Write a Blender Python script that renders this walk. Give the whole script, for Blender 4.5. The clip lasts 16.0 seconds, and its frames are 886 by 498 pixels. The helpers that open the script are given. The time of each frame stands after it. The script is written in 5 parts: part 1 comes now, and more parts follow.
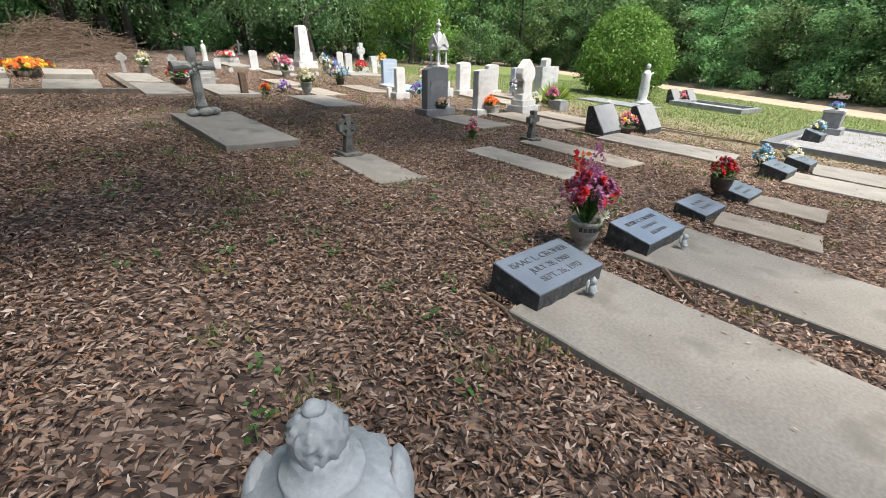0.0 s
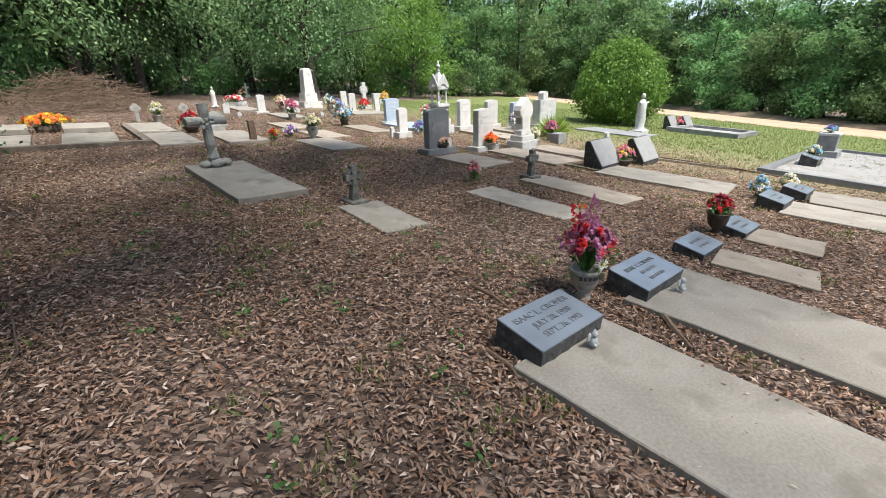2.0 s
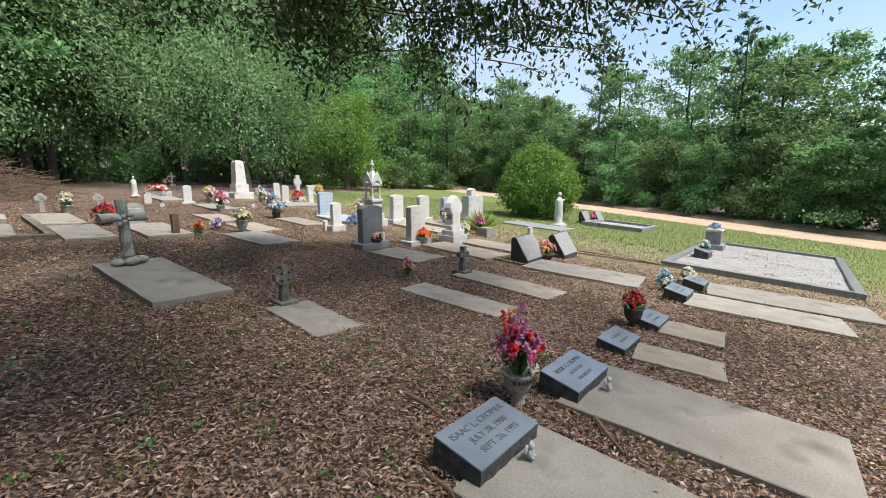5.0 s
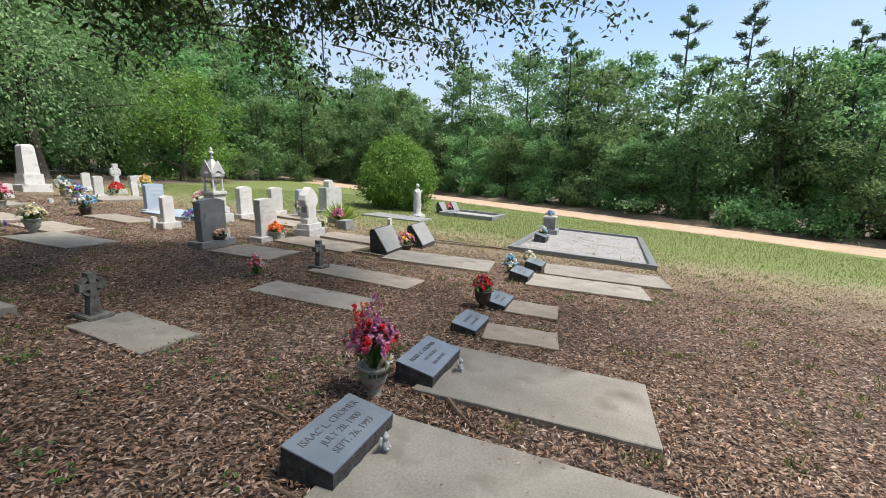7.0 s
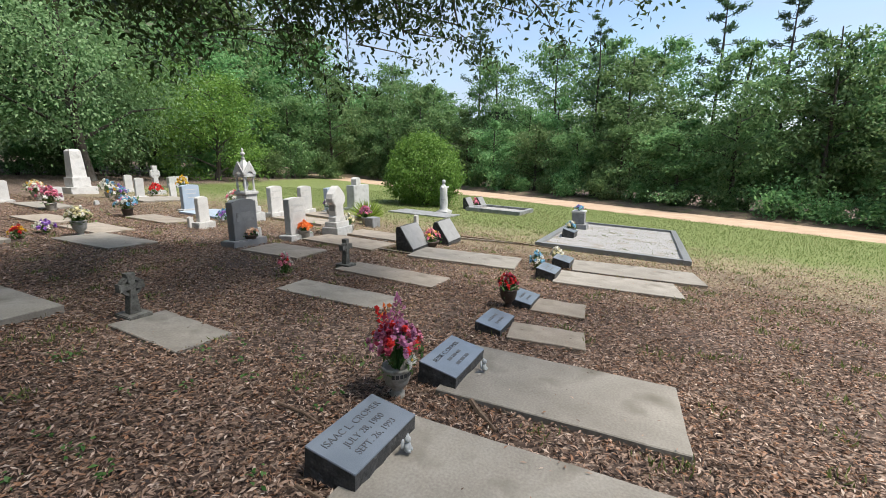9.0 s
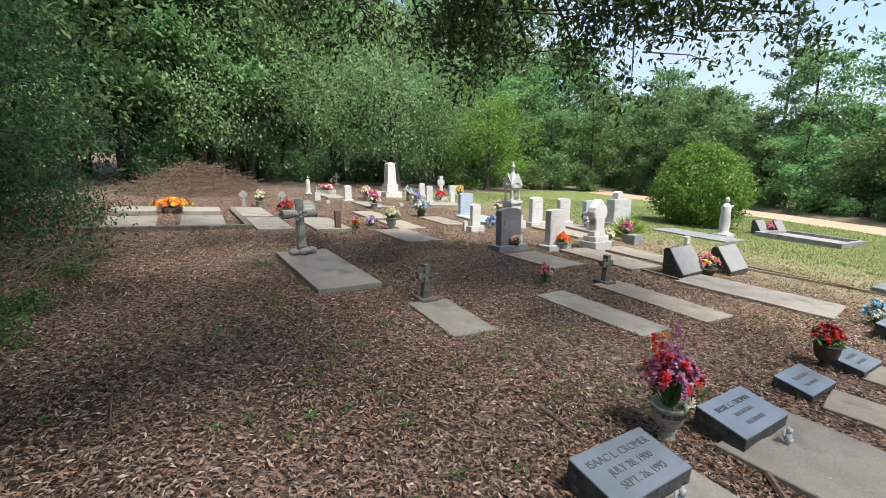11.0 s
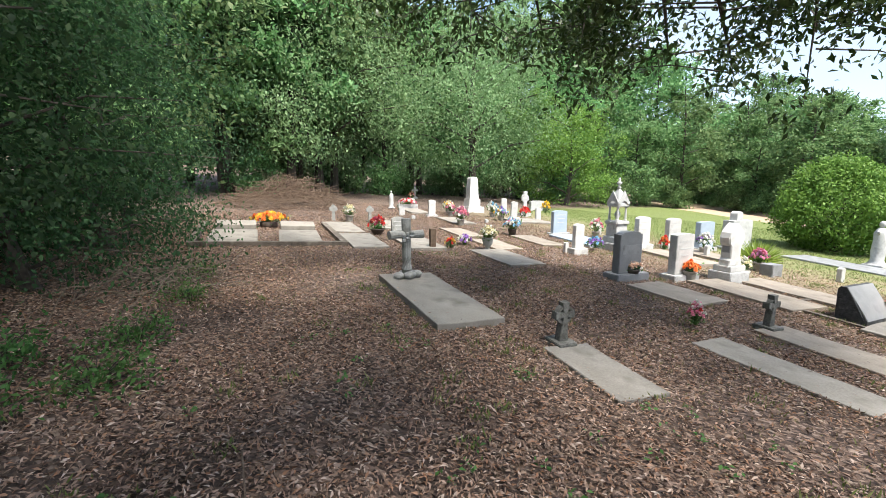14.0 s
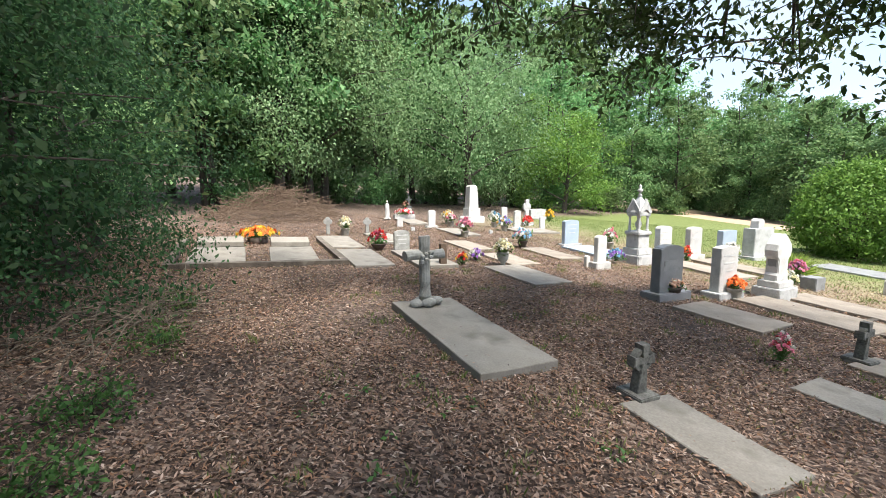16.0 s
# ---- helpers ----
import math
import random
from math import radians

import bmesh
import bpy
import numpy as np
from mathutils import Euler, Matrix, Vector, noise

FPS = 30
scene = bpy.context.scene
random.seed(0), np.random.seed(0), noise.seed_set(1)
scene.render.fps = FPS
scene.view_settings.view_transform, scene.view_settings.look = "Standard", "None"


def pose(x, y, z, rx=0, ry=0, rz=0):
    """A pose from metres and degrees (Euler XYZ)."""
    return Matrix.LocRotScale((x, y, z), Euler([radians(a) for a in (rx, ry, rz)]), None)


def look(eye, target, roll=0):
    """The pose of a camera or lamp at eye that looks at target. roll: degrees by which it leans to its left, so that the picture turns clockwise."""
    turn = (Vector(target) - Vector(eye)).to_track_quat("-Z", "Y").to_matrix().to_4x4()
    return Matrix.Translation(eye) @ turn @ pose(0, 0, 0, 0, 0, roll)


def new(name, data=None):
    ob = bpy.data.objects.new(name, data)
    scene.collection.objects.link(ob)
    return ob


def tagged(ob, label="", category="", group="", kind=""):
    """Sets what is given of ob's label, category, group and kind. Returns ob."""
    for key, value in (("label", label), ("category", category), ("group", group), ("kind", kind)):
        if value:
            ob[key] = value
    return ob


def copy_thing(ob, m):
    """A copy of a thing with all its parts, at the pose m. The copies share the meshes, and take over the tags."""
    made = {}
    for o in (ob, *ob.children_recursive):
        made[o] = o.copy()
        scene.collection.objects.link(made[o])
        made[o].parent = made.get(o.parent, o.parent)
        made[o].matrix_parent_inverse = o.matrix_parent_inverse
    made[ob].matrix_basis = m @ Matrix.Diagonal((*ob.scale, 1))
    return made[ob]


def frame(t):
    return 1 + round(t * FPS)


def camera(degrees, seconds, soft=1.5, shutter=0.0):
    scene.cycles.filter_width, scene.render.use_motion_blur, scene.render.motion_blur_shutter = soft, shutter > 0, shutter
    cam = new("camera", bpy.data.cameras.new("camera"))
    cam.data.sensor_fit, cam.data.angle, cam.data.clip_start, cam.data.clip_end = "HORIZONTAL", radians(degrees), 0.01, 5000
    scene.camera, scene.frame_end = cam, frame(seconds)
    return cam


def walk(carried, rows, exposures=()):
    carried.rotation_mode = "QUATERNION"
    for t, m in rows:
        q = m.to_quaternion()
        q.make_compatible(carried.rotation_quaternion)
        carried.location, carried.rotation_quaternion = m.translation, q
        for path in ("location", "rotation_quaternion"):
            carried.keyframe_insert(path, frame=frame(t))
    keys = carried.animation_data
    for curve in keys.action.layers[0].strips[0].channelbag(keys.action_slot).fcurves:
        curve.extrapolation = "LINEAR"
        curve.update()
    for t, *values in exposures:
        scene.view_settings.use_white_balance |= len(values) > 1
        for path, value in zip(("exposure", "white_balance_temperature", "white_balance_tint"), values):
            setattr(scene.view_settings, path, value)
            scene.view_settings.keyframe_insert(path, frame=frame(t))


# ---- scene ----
cam = camera(91.5, 16.0, 0.7)
SLOPE = pose(0, 0, 0, 0, 4.0, 0)  # the ground falls towards the road
PATH = [
    (0, (0.246, 0.3, 1.233), (0.115, 2.104, 0.38), 4.9),
    (0.5, (0.25, 0.286, 1.303), (0.114, 2.084, 0.439), 3.6),
    (1, (0.244, 0.273, 1.365), (0.096, 2.085, 0.53), 2.9),
    (1.5, (0.237, 0.263, 1.418), (0.076, 2.095, 0.633), 2.7),
    (2, (0.243, 0.263, 1.455), (0.073, 2.111, 0.709), 2.6),
    (2.5, (0.235, 0.26, 1.494), (0.057, 2.123, 0.788), 2.4),
    (3, (0.232, 0.251, 1.539), (0.041, 2.126, 0.872), 2.1),
    (3.2, (0.232, 0.246, 1.552), (0.036, 2.136, 0.926), 2.0),
    (5.3, (0.241, 0.269, 1.611), (0.443, 2.23, 1.276), 4.1),
    (5.5, (0.253, 0.269, 1.611), (0.525, 2.222, 1.279), 4.1),
    (6, (0.283, 0.282, 1.608), (0.745, 2.199, 1.272), 4.7),
    (6.5, (0.314, 0.291, 1.608), (0.92, 2.166, 1.27), 4.5),
    (7, (0.349, 0.298, 1.608), (1.062, 2.135, 1.267), 4.6),
    (7.5, (0.381, 0.303, 1.608), (1.182, 2.103, 1.262), 4.8),
    (8, (0.407, 0.317, 1.608), (1.262, 2.091, 1.257), 5.2),
    (8.2, (0.419, 0.32, 1.615), (1.245, 2.106, 1.257), 5.0),
    (10.3, (0.268, 0.276, 1.685), (0.227, 2.241, 1.315), 2.5),
    (10.5, (0.241, 0.299, 1.664), (0.074, 2.257, 1.293), 2.8),
    (11, (0.186, 0.292, 1.655), (-0.32, 2.187, 1.262), 3.9),
    (11.5, (0.094, 0.286, 1.663), (-0.603, 2.117, 1.263), 4.0),
    (12, (-0.023, 0.267, 1.684), (-0.825, 2.056, 1.288), 3.9),
    (12.5, (-0.166, 0.283, 1.709), (-0.99, 2.06, 1.303), 3.7),
    (13, (-0.348, 0.383, 1.692), (-1.186, 2.152, 1.285), 4.1),
    (13.5, (-0.547, 0.549, 1.683), (-1.352, 2.344, 1.326), 4.0),
    (14, (-0.753, 0.717, 1.669), (-1.542, 2.52, 1.312), 4.1),
    (14.5, (-1.005, 0.862, 1.681), (-1.764, 2.678, 1.325), 3.4),
    (15, (-1.205, 1.049, 1.655), (-1.952, 2.871, 1.304), 3.5),
    (15.5, (-1.383, 1.246, 1.66), (-2.131, 3.073, 1.339), 3.6),
    (16, (-1.564, 1.407, 1.649), (-2.305, 3.237, 1.331), 3.5),
]

walk(cam, [(t, SLOPE @ look(eye, target, roll)) for t, eye, target, roll in PATH], [(0, 0.9), (3, 0.8), (5.5, 0.6), (8, 0.55), (10.5, 0.6), (11, 0.78), (12, 0.97), (13, 1.1), (16, 1.18)])

# ---- light ----
SUN_AZ, SUN_EL = 122.0, 63.0  # degrees clockwise from +y, degrees up
world = bpy.data.worlds.new("world")
scene.world = world
world.use_nodes = True
wn, wl = world.node_tree.nodes, world.node_tree.links
bg = wn["Background"]
sky = wn.new("ShaderNodeTexSky")
sky.sky_type = "NISHITA"
sky.sun_disc = False
sky.sun_elevation, sky.sun_rotation = radians(SUN_EL), radians(SUN_AZ)
tc = wn.new("ShaderNodeTexCoord")
cmap = wn.new("ShaderNodeMapping")
cmap.inputs["Scale"].default_value = (1.0, 1.0, 2.6)
cloud = wn.new("ShaderNodeTexNoise")
cloud.inputs["Scale"].default_value = 2.2
cloud.inputs["Detail"].default_value = 6
cramp = wn.new("ShaderNodeValToRGB")
cramp.color_ramp.elements[0].position, cramp.color_ramp.elements[1].position = 0.36, 0.66
cmix = wn.new("ShaderNodeMixRGB")
cmix.inputs["Color2"].default_value = (2.8, 3.3, 4.1, 1)
wl.new(tc.outputs["Generated"], cmap.inputs["Vector"])
wl.new(cmap.outputs["Vector"], cloud.inputs["Vector"])
wl.new(cloud.outputs["Fac"], cramp.inputs["Fac"])
wl.new(cramp.outputs["Color"], cmix.inputs["Fac"])
wl.new(sky.outputs["Color"], cmix.inputs["Color1"])
wl.new(cmix.outputs["Color"], bg.inputs["Color"])
bg.inputs["Strength"].default_value = 0.15
sun_data = bpy.data.lights.new("sun", "SUN")
sun_data.energy, sun_data.angle, sun_data.color = 5.0, radians(11), (1.0, 0.95, 0.87)
sun = new("sun", sun_data)
sa, se = radians(SUN_AZ), radians(SUN_EL)
sun.matrix_world = look((math.sin(sa) * math.cos(se) * 50, math.cos(sa) * math.cos(se) * 50, math.sin(se) * 50), (0, 0, 0))


# ---- materials ----
def nodes_of(m):
    m.use_nodes = True
    return m.node_tree.nodes, m.node_tree.links, m.node_tree.nodes["Principled BSDF"]


def surface(name, dark, light, scale=8.0, rough=0.8, bump=0.3, fine=90.0, spots=None, spot_scale=3.0, vary=0.1, metal=0.0, spot_at=0.6):
    """A two-scale mottled surface with fine relief; spots lays stains of a third colour over it."""
    m = bpy.data.materials.new(name)
    n, l, p = nodes_of(m)
    co = n.new("ShaderNodeTexCoord")
    big, small = n.new("ShaderNodeTexNoise"), n.new("ShaderNodeTexNoise")
    big.inputs["Scale"].default_value, big.inputs["Detail"].default_value = scale, 8
    small.inputs["Scale"].default_value, small.inputs["Detail"].default_value = fine, 4
    add = n.new("ShaderNodeMath")
    add.operation = "MULTIPLY_ADD"
    add.inputs[1].default_value = 0.45
    for t in (big, small):
        l.new(co.outputs["Object"], t.inputs["Vector"])
    half = n.new("ShaderNodeMath")
    half.operation = "MULTIPLY"
    half.inputs[1].default_value = 0.6
    l.new(big.outputs["Fac"], half.inputs[0])
    l.new(small.outputs["Fac"], add.inputs[0])
    l.new(half.outputs[0], add.inputs[2])
    ramp = n.new("ShaderNodeValToRGB")
    e = ramp.color_ramp.elements
    e[0].position, e[0].color = 0.36, (*dark, 1)
    e[1].position, e[1].color = 0.68, (*light, 1)
    l.new(add.outputs[0], ramp.inputs["Fac"])
    colour = ramp.outputs["Color"]
    if spots:
        st = n.new("ShaderNodeTexNoise")
        st.inputs["Scale"].default_value, st.inputs["Detail"].default_value = spot_scale, 9
        l.new(co.outputs["Object"], st.inputs["Vector"])
        sr = n.new("ShaderNodeValToRGB")
        sr.color_ramp.elements[0].position, sr.color_ramp.elements[1].position = spot_at - 0.06, spot_at + 0.12
        l.new(st.outputs["Fac"], sr.inputs["Fac"])
        mx = n.new("ShaderNodeMixRGB")
        mx.inputs["Color2"].default_value = (*spots, 1)
        l.new(sr.outputs["Color"], mx.inputs["Fac"])
        l.new(colour, mx.inputs["Color1"])
        colour = mx.outputs["Color"]
    info, mr, hsv = n.new("ShaderNodeObjectInfo"), n.new("ShaderNodeMapRange"), n.new("ShaderNodeHueSaturation")
    mr.inputs["To Min"].default_value, mr.inputs["To Max"].default_value = 1 - vary, 1 + vary
    l.new(info.outputs["Random"], mr.inputs["Value"])
    l.new(mr.outputs["Result"], hsv.inputs["Value"])
    l.new(colour, hsv.inputs["Color"])
    l.new(hsv.outputs["Color"], p.inputs["Base Color"])
    p.inputs["Roughness"].default_value, p.inputs["Metallic"].default_value = rough, metal
    bp = n.new("ShaderNodeBump")
    bp.inputs["Strength"].default_value, bp.inputs["Distance"].default_value = bump, 0.01
    l.new(add.outputs[0], bp.inputs["Height"])
    l.new(bp.outputs["Normal"], p.inputs["Normal"])
    return m


def leafy(name, stops, rough=0.55, through_light=0.35, vary=0.25, hue=0.02):
    """Leaves: a colour for each leaf out of stops, a shift for each plant, some light let through."""
    m = bpy.data.materials.new(name)
    n, l, p = nodes_of(m)
    geo, ramp = n.new("ShaderNodeNewGeometry"), n.new("ShaderNodeValToRGB")
    e = ramp.color_ramp.elements
    while len(e) < len(stops):
        e.new(0.5)
    for k, c in enumerate(stops):
        e[k].position, e[k].color = k / (len(stops) - 1), (*c, 1)
    l.new(geo.outputs["Random Per Island"], ramp.inputs["Fac"])
    info, mr, mh, hsv = n.new("ShaderNodeObjectInfo"), n.new("ShaderNodeMapRange"), n.new("ShaderNodeMapRange"), n.new("ShaderNodeHueSaturation")
    mr.inputs["To Min"].default_value, mr.inputs["To Max"].default_value = 1 - vary, 1 + vary
    mh.inputs["To Min"].default_value, mh.inputs["To Max"].default_value = 0.5 - hue, 0.5 + hue
    l.new(info.outputs["Random"], mr.inputs["Value"])
    l.new(info.outputs["Random"], mh.inputs["Value"])
    l.new(mr.outputs["Result"], hsv.inputs["Value"])
    l.new(mh.outputs["Result"], hsv.inputs["Hue"])
    l.new(ramp.outputs["Color"], hsv.inputs["Color"])
    l.new(hsv.outputs["Color"], p.inputs["Base Color"])
    p.inputs["Roughness"].default_value = rough
    p.inputs["Specular IOR Level"].default_value = 0.25
    if through_light:
        tr, mix = n.new("ShaderNodeBsdfTranslucent"), n.new("ShaderNodeMixShader")
        mix.inputs["Fac"].default_value = through_light
        l.new(hsv.outputs["Color"], tr.inputs["Color"])
        l.new(p.outputs["BSDF"], mix.inputs[1])
        l.new(tr.outputs["BSDF"], mix.inputs[2])
        l.new(mix.outputs["Shader"], n["Material Output"].inputs["Surface"])
    return m


CONCRETE = surface("weathered_concrete", (0.18, 0.162, 0.138), (0.29, 0.268, 0.233), 2.2, 0.9, 0.35, 60, (0.14, 0.125, 0.10), 2.5, 0.08)
OLD_CONCRETE = surface("mossy_grey_concrete", (0.19, 0.19, 0.18), (0.36, 0.36, 0.335), 6, 0.92, 0.6, 70, (0.13, 0.13, 0.11), 5, 0.08)
BROWN_CONCRETE = surface("brown_concrete", (0.19, 0.16, 0.128), (0.30, 0.26, 0.215), 2.5, 0.92, 0.4, 60, (0.17, 0.145, 0.11), 3, 0.08)
MARBLE = surface("white_marble", (0.42, 0.41, 0.395), (0.60, 0.59, 0.565), 4, 0.6, 0.12, 50, (0.30, 0.29, 0.27), 4, 0.1, spot_at=0.6)
GREY_MARBLE = surface("grey_weathered_marble", (0.34, 0.34, 0.335), (0.55, 0.55, 0.535), 5, 0.75, 0.3, 50, (0.22, 0.22, 0.21), 5, 0.06)
DARK_GRANITE = surface("polished_dark_granite", (0.15, 0.155, 0.163), (0.24, 0.245, 0.255), 6, 0.3, 0.03, 220, None, 4, 0.05)
BLUE_GRANITE = surface("polished_blue_grey_granite", (0.13, 0.155, 0.185), (0.20, 0.23, 0.27), 3, 0.22, 0.03, 260, None, 4, 0.06)
ROCK_GRANITE = surface("rock_faced_dark_granite", (0.018, 0.019, 0.02), (0.075, 0.075, 0.075), 18, 0.75, 1.0, 60, (0.20, 0.195, 0.18), 12, 0.1, spot_at=0.66)
GREY_GRANITE = surface("grey_granite", (0.16, 0.165, 0.17), (0.30, 0.305, 0.31), 6, 0.5, 0.1, 200, (0.12, 0.12, 0.12), 5, 0.1)
PALE_GRANITE = surface("pale_granite", (0.36, 0.36, 0.355), (0.52, 0.52, 0.51), 6, 0.55, 0.08, 200, (0.3, 0.3, 0.29), 5, 0.06)
BLUE_STONE = surface("pale_blue_granite", (0.27, 0.33, 0.40), (0.37, 0.43, 0.50), 4, 0.45, 0.05, 180, None, 4, 0.05)
GRAVEL = surface("grey_gravel", (0.14, 0.135, 0.13), (0.40, 0.39, 0.38), 60, 0.95, 1.2, 150, (0.2, 0.17, 0.13), 2, 0.05)
STONE_INK = surface("dark_cut_lettering", (0.05, 0.056, 0.065), (0.09, 0.10, 0.11), 20, 0.8, 0.1)
DARK_STONE = surface("blackened_lichened_stone", (0.06, 0.058, 0.05), (0.19, 0.185, 0.165), 12, 0.95, 0.8, 60, (0.26, 0.26, 0.23), 9, 0.08, spot_at=0.62)
CAST = surface("cast_grey_stone", (0.30, 0.32, 0.33), (0.43, 0.45, 0.46), 7, 0.7, 0.25, 80, (0.30, 0.31, 0.31), 9, 0.05, spot_at=0.62)
WOOD = surface("weathered_dark_wood", (0.07, 0.045, 0.03), (0.16, 0.11, 0.075), 14, 0.9, 0.6, 60)
BARK = surface("grey_brown_bark", (0.03, 0.025, 0.02), (0.085, 0.07, 0.058), 7, 0.95, 1.0, 30, (0.11, 0.11, 0.095), 2, 0.15)
TWIG = surface("dry_twig", (0.09, 0.07, 0.055), (0.20, 0.165, 0.125), 20, 0.95, 0.4)
CLAY = surface("stained_pot", (0.27, 0.25, 0.21), (0.42, 0.40, 0.35), 14, 0.85, 0.4, 70, (0.12, 0.11, 0.09), 12, 0.1)
SLANT_FACE = surface("smooth_grey_granite_face", (0.19, 0.19, 0.188), (0.29, 0.29, 0.285), 4, 0.5, 0.06, 160, (0.17, 0.17, 0.17), 4, 0.06)
EDGE = surface("dark_stained_edging", (0.05, 0.04, 0.032), (0.15, 0.125, 0.10), 8, 0.95, 0.6, 60, (0.2, 0.18, 0.15), 5, 0.1)
DARK_POT = surface("dark_brown_pot", (0.035, 0.025, 0.02), (0.09, 0.065, 0.05), 14, 0.7, 0.2)
BLACK_PAINT = surface("black_trim", (0.02, 0.02, 0.02), (0.05, 0.05, 0.05), 14, 0.6, 0.1)

FOREST = leafy("forest_leaves", [(0.08, 0.165, 0.06), (0.13, 0.24, 0.09), (0.18, 0.305, 0.125), (0.25, 0.37, 0.16)], 0.6, 0.5, 0.3, 0.025)
OLIVE_LEAF = leafy("willowy_grey_green_leaves", [(0.15, 0.25, 0.105), (0.22, 0.33, 0.15), (0.29, 0.40, 0.20)], 0.6, 0.45, 0.15)
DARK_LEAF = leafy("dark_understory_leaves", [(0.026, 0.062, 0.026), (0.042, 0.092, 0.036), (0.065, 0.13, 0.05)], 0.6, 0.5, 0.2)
OAK_LEAF = leafy("oak_leaves", [(0.022, 0.05, 0.014), (0.04, 0.08, 0.022), (0.06, 0.11, 0.03)], 0.4, 0.3, 0.1)
BUSH_LEAF = leafy("glossy_bush_leaves", [(0.085, 0.18, 0.035), (0.15, 0.27, 0.05), (0.22, 0.36, 0.085)], 0.5, 0.4, 0.05, 0.0)
PINE_LEAF = leafy("pine_needles", [(0.06, 0.11, 0.055), (0.10, 0.16, 0.08)], 0.7, 0.35, 0.2)
LITTER = leafy("fallen_leaves", [(0.038, 0.023, 0.017), (0.13, 0.083, 0.06), (0.22, 0.145, 0.107), (0.33, 0.235, 0.18), (0.27, 0.135, 0.073), (0.54, 0.44, 0.37)], 0.6, 0.1, 0.05, 0.0)
GRASS = leafy("grass_blades", [(0.105, 0.16, 0.04), (0.16, 0.21, 0.065), (0.25, 0.26, 0.11)], 0.6, 0.35, 0.1)
STRAW = leafy("dry_grass", [(0.22, 0.19, 0.09), (0.30, 0.26, 0.14), (0.15, 0.18, 0.06)], 0.8, 0.2, 0.1)
WEED = leafy("weed_leaves", [(0.05, 0.115, 0.028), (0.08, 0.165, 0.042), (0.11, 0.21, 0.06)], 0.5, 0.35, 0.1)
FERN = leafy("spiky_yellow_green_leaves", [(0.20, 0.32, 0.05), (0.30, 0.42, 0.09)], 0.5, 0.35, 0.1)


def petal(name, a, b):
    return leafy(name, [a, b], 0.7, 0.25, 0.05, 0.0)


PETALS = {
    "red": petal("red_petals", (0.55, 0.02, 0.025), (0.75, 0.05, 0.04)),
    "orange": petal("orange_petals", (0.75, 0.16, 0.03), (0.85, 0.28, 0.08)),
    "yellow": petal("yellow_petals", (0.78, 0.48, 0.03), (0.85, 0.62, 0.10)),
    "white": petal("white_petals", (0.68, 0.66, 0.58), (0.80, 0.80, 0.74)),
    "pink": petal("pink_petals", (0.62, 0.14, 0.24), (0.75, 0.30, 0.38)),
    "mauve": petal("mauve_petals", (0.36, 0.11, 0.24), (0.55, 0.25, 0.40)),
    "crimson": petal("crimson_petals", (0.22, 0.02, 0.05), (0.40, 0.05, 0.09)),
    "blue": petal("blue_petals", (0.12, 0.32, 0.50), (0.25, 0.52, 0.66)),
    "purple": petal("purple_petals", (0.22, 0.08, 0.42), (0.40, 0.22, 0.58)),
    "peach": petal("peach_petals", (0.68, 0.40, 0.26), (0.78, 0.58, 0.44)),
    "cream": petal("cream_petals", (0.66, 0.60, 0.34), (0.76, 0.72, 0.50)),
}

TURN = 48.0  # heading of the rows of graves
ACROSS, ALONG = Vector((math.cos(radians(48)), math.sin(radians(48)), 0)), Vector((math.sin(radians(48)), -math.cos(radians(48)), 0))


def spot(u, v, h=0.0, rz=TURN, flat=False, lean=0.0, roll=0.0):
    """A pose on the sloping ground at plan (u, v), upright, or lying with the slope where flat."""
    p = SLOPE @ Vector((u, v, 0))
    m = Matrix.Translation((p.x, p.y, p.z + h))
    if flat:
        return m @ SLOPE @ pose(0, 0, 0, 0, 0, rz)
    return m @ pose(0, 0, 0, lean, roll, rz)


# ---- building helpers ----
def mesh_ob(name, bm, material, parent=None, label="", smooth=False):
    me = bpy.data.meshes.new(name)
    if smooth:
        for f in bm.faces:
            f.smooth = True
    bm.to_mesh(me)
    bm.free()
    me.materials.append(material)
    ob = new(name, me)
    if parent:
        ob.parent = parent
    if label:
        tagged(ob, label)
    return ob


def part(name, bm, material, parent, label="", smooth=False):
    return mesh_ob(name, bm, material, parent, label, smooth)


def thing(name, m, label, category, group=""):
    ob = new(name)
    ob.empty_display_size = 0.1
    ob.matrix_world = m
    return tagged(ob, label, category, group)


def box(x0, x1, y0, y1, z0, z1, bevel=0.008, bm=None, rough=0.0, seed=0, cuts=0):
    own = bmesh.new()
    bmesh.ops.create_cube(own, size=1)
    for v in own.verts:
        v.co = Vector(((x0 + x1) / 2 + v.co.x * (x1 - x0), (y0 + y1) / 2 + v.co.y * (y1 - y0), (z0 + z1) / 2 + v.co.z * (z1 - z0)))
    if cuts:
        bmesh.ops.subdivide_edges(own, edges=own.edges[:], cuts=cuts, use_grid_fill=True)
    if bevel and not cuts:
        bmesh.ops.bevel(own, geom=own.edges[:], offset=bevel, segments=2, affect="EDGES")
    if rough:
        jitter(own, rough, seed)
    return merge(bm, own)


def merge(bm, own):
    if bm is None:
        return own
    me = bpy.data.meshes.new("tmp")
    own.to_mesh(me)
    own.free()
    bm.from_mesh(me)
    bpy.data.meshes.remove(me)
    return bm


def jitter(bm, amount, seed=0, scale=9.0):
    for v in bm.verts:
        v.co += noise.noise_vector(v.co * scale + Vector((seed * 7.3, seed * 3.1, seed))) * amount


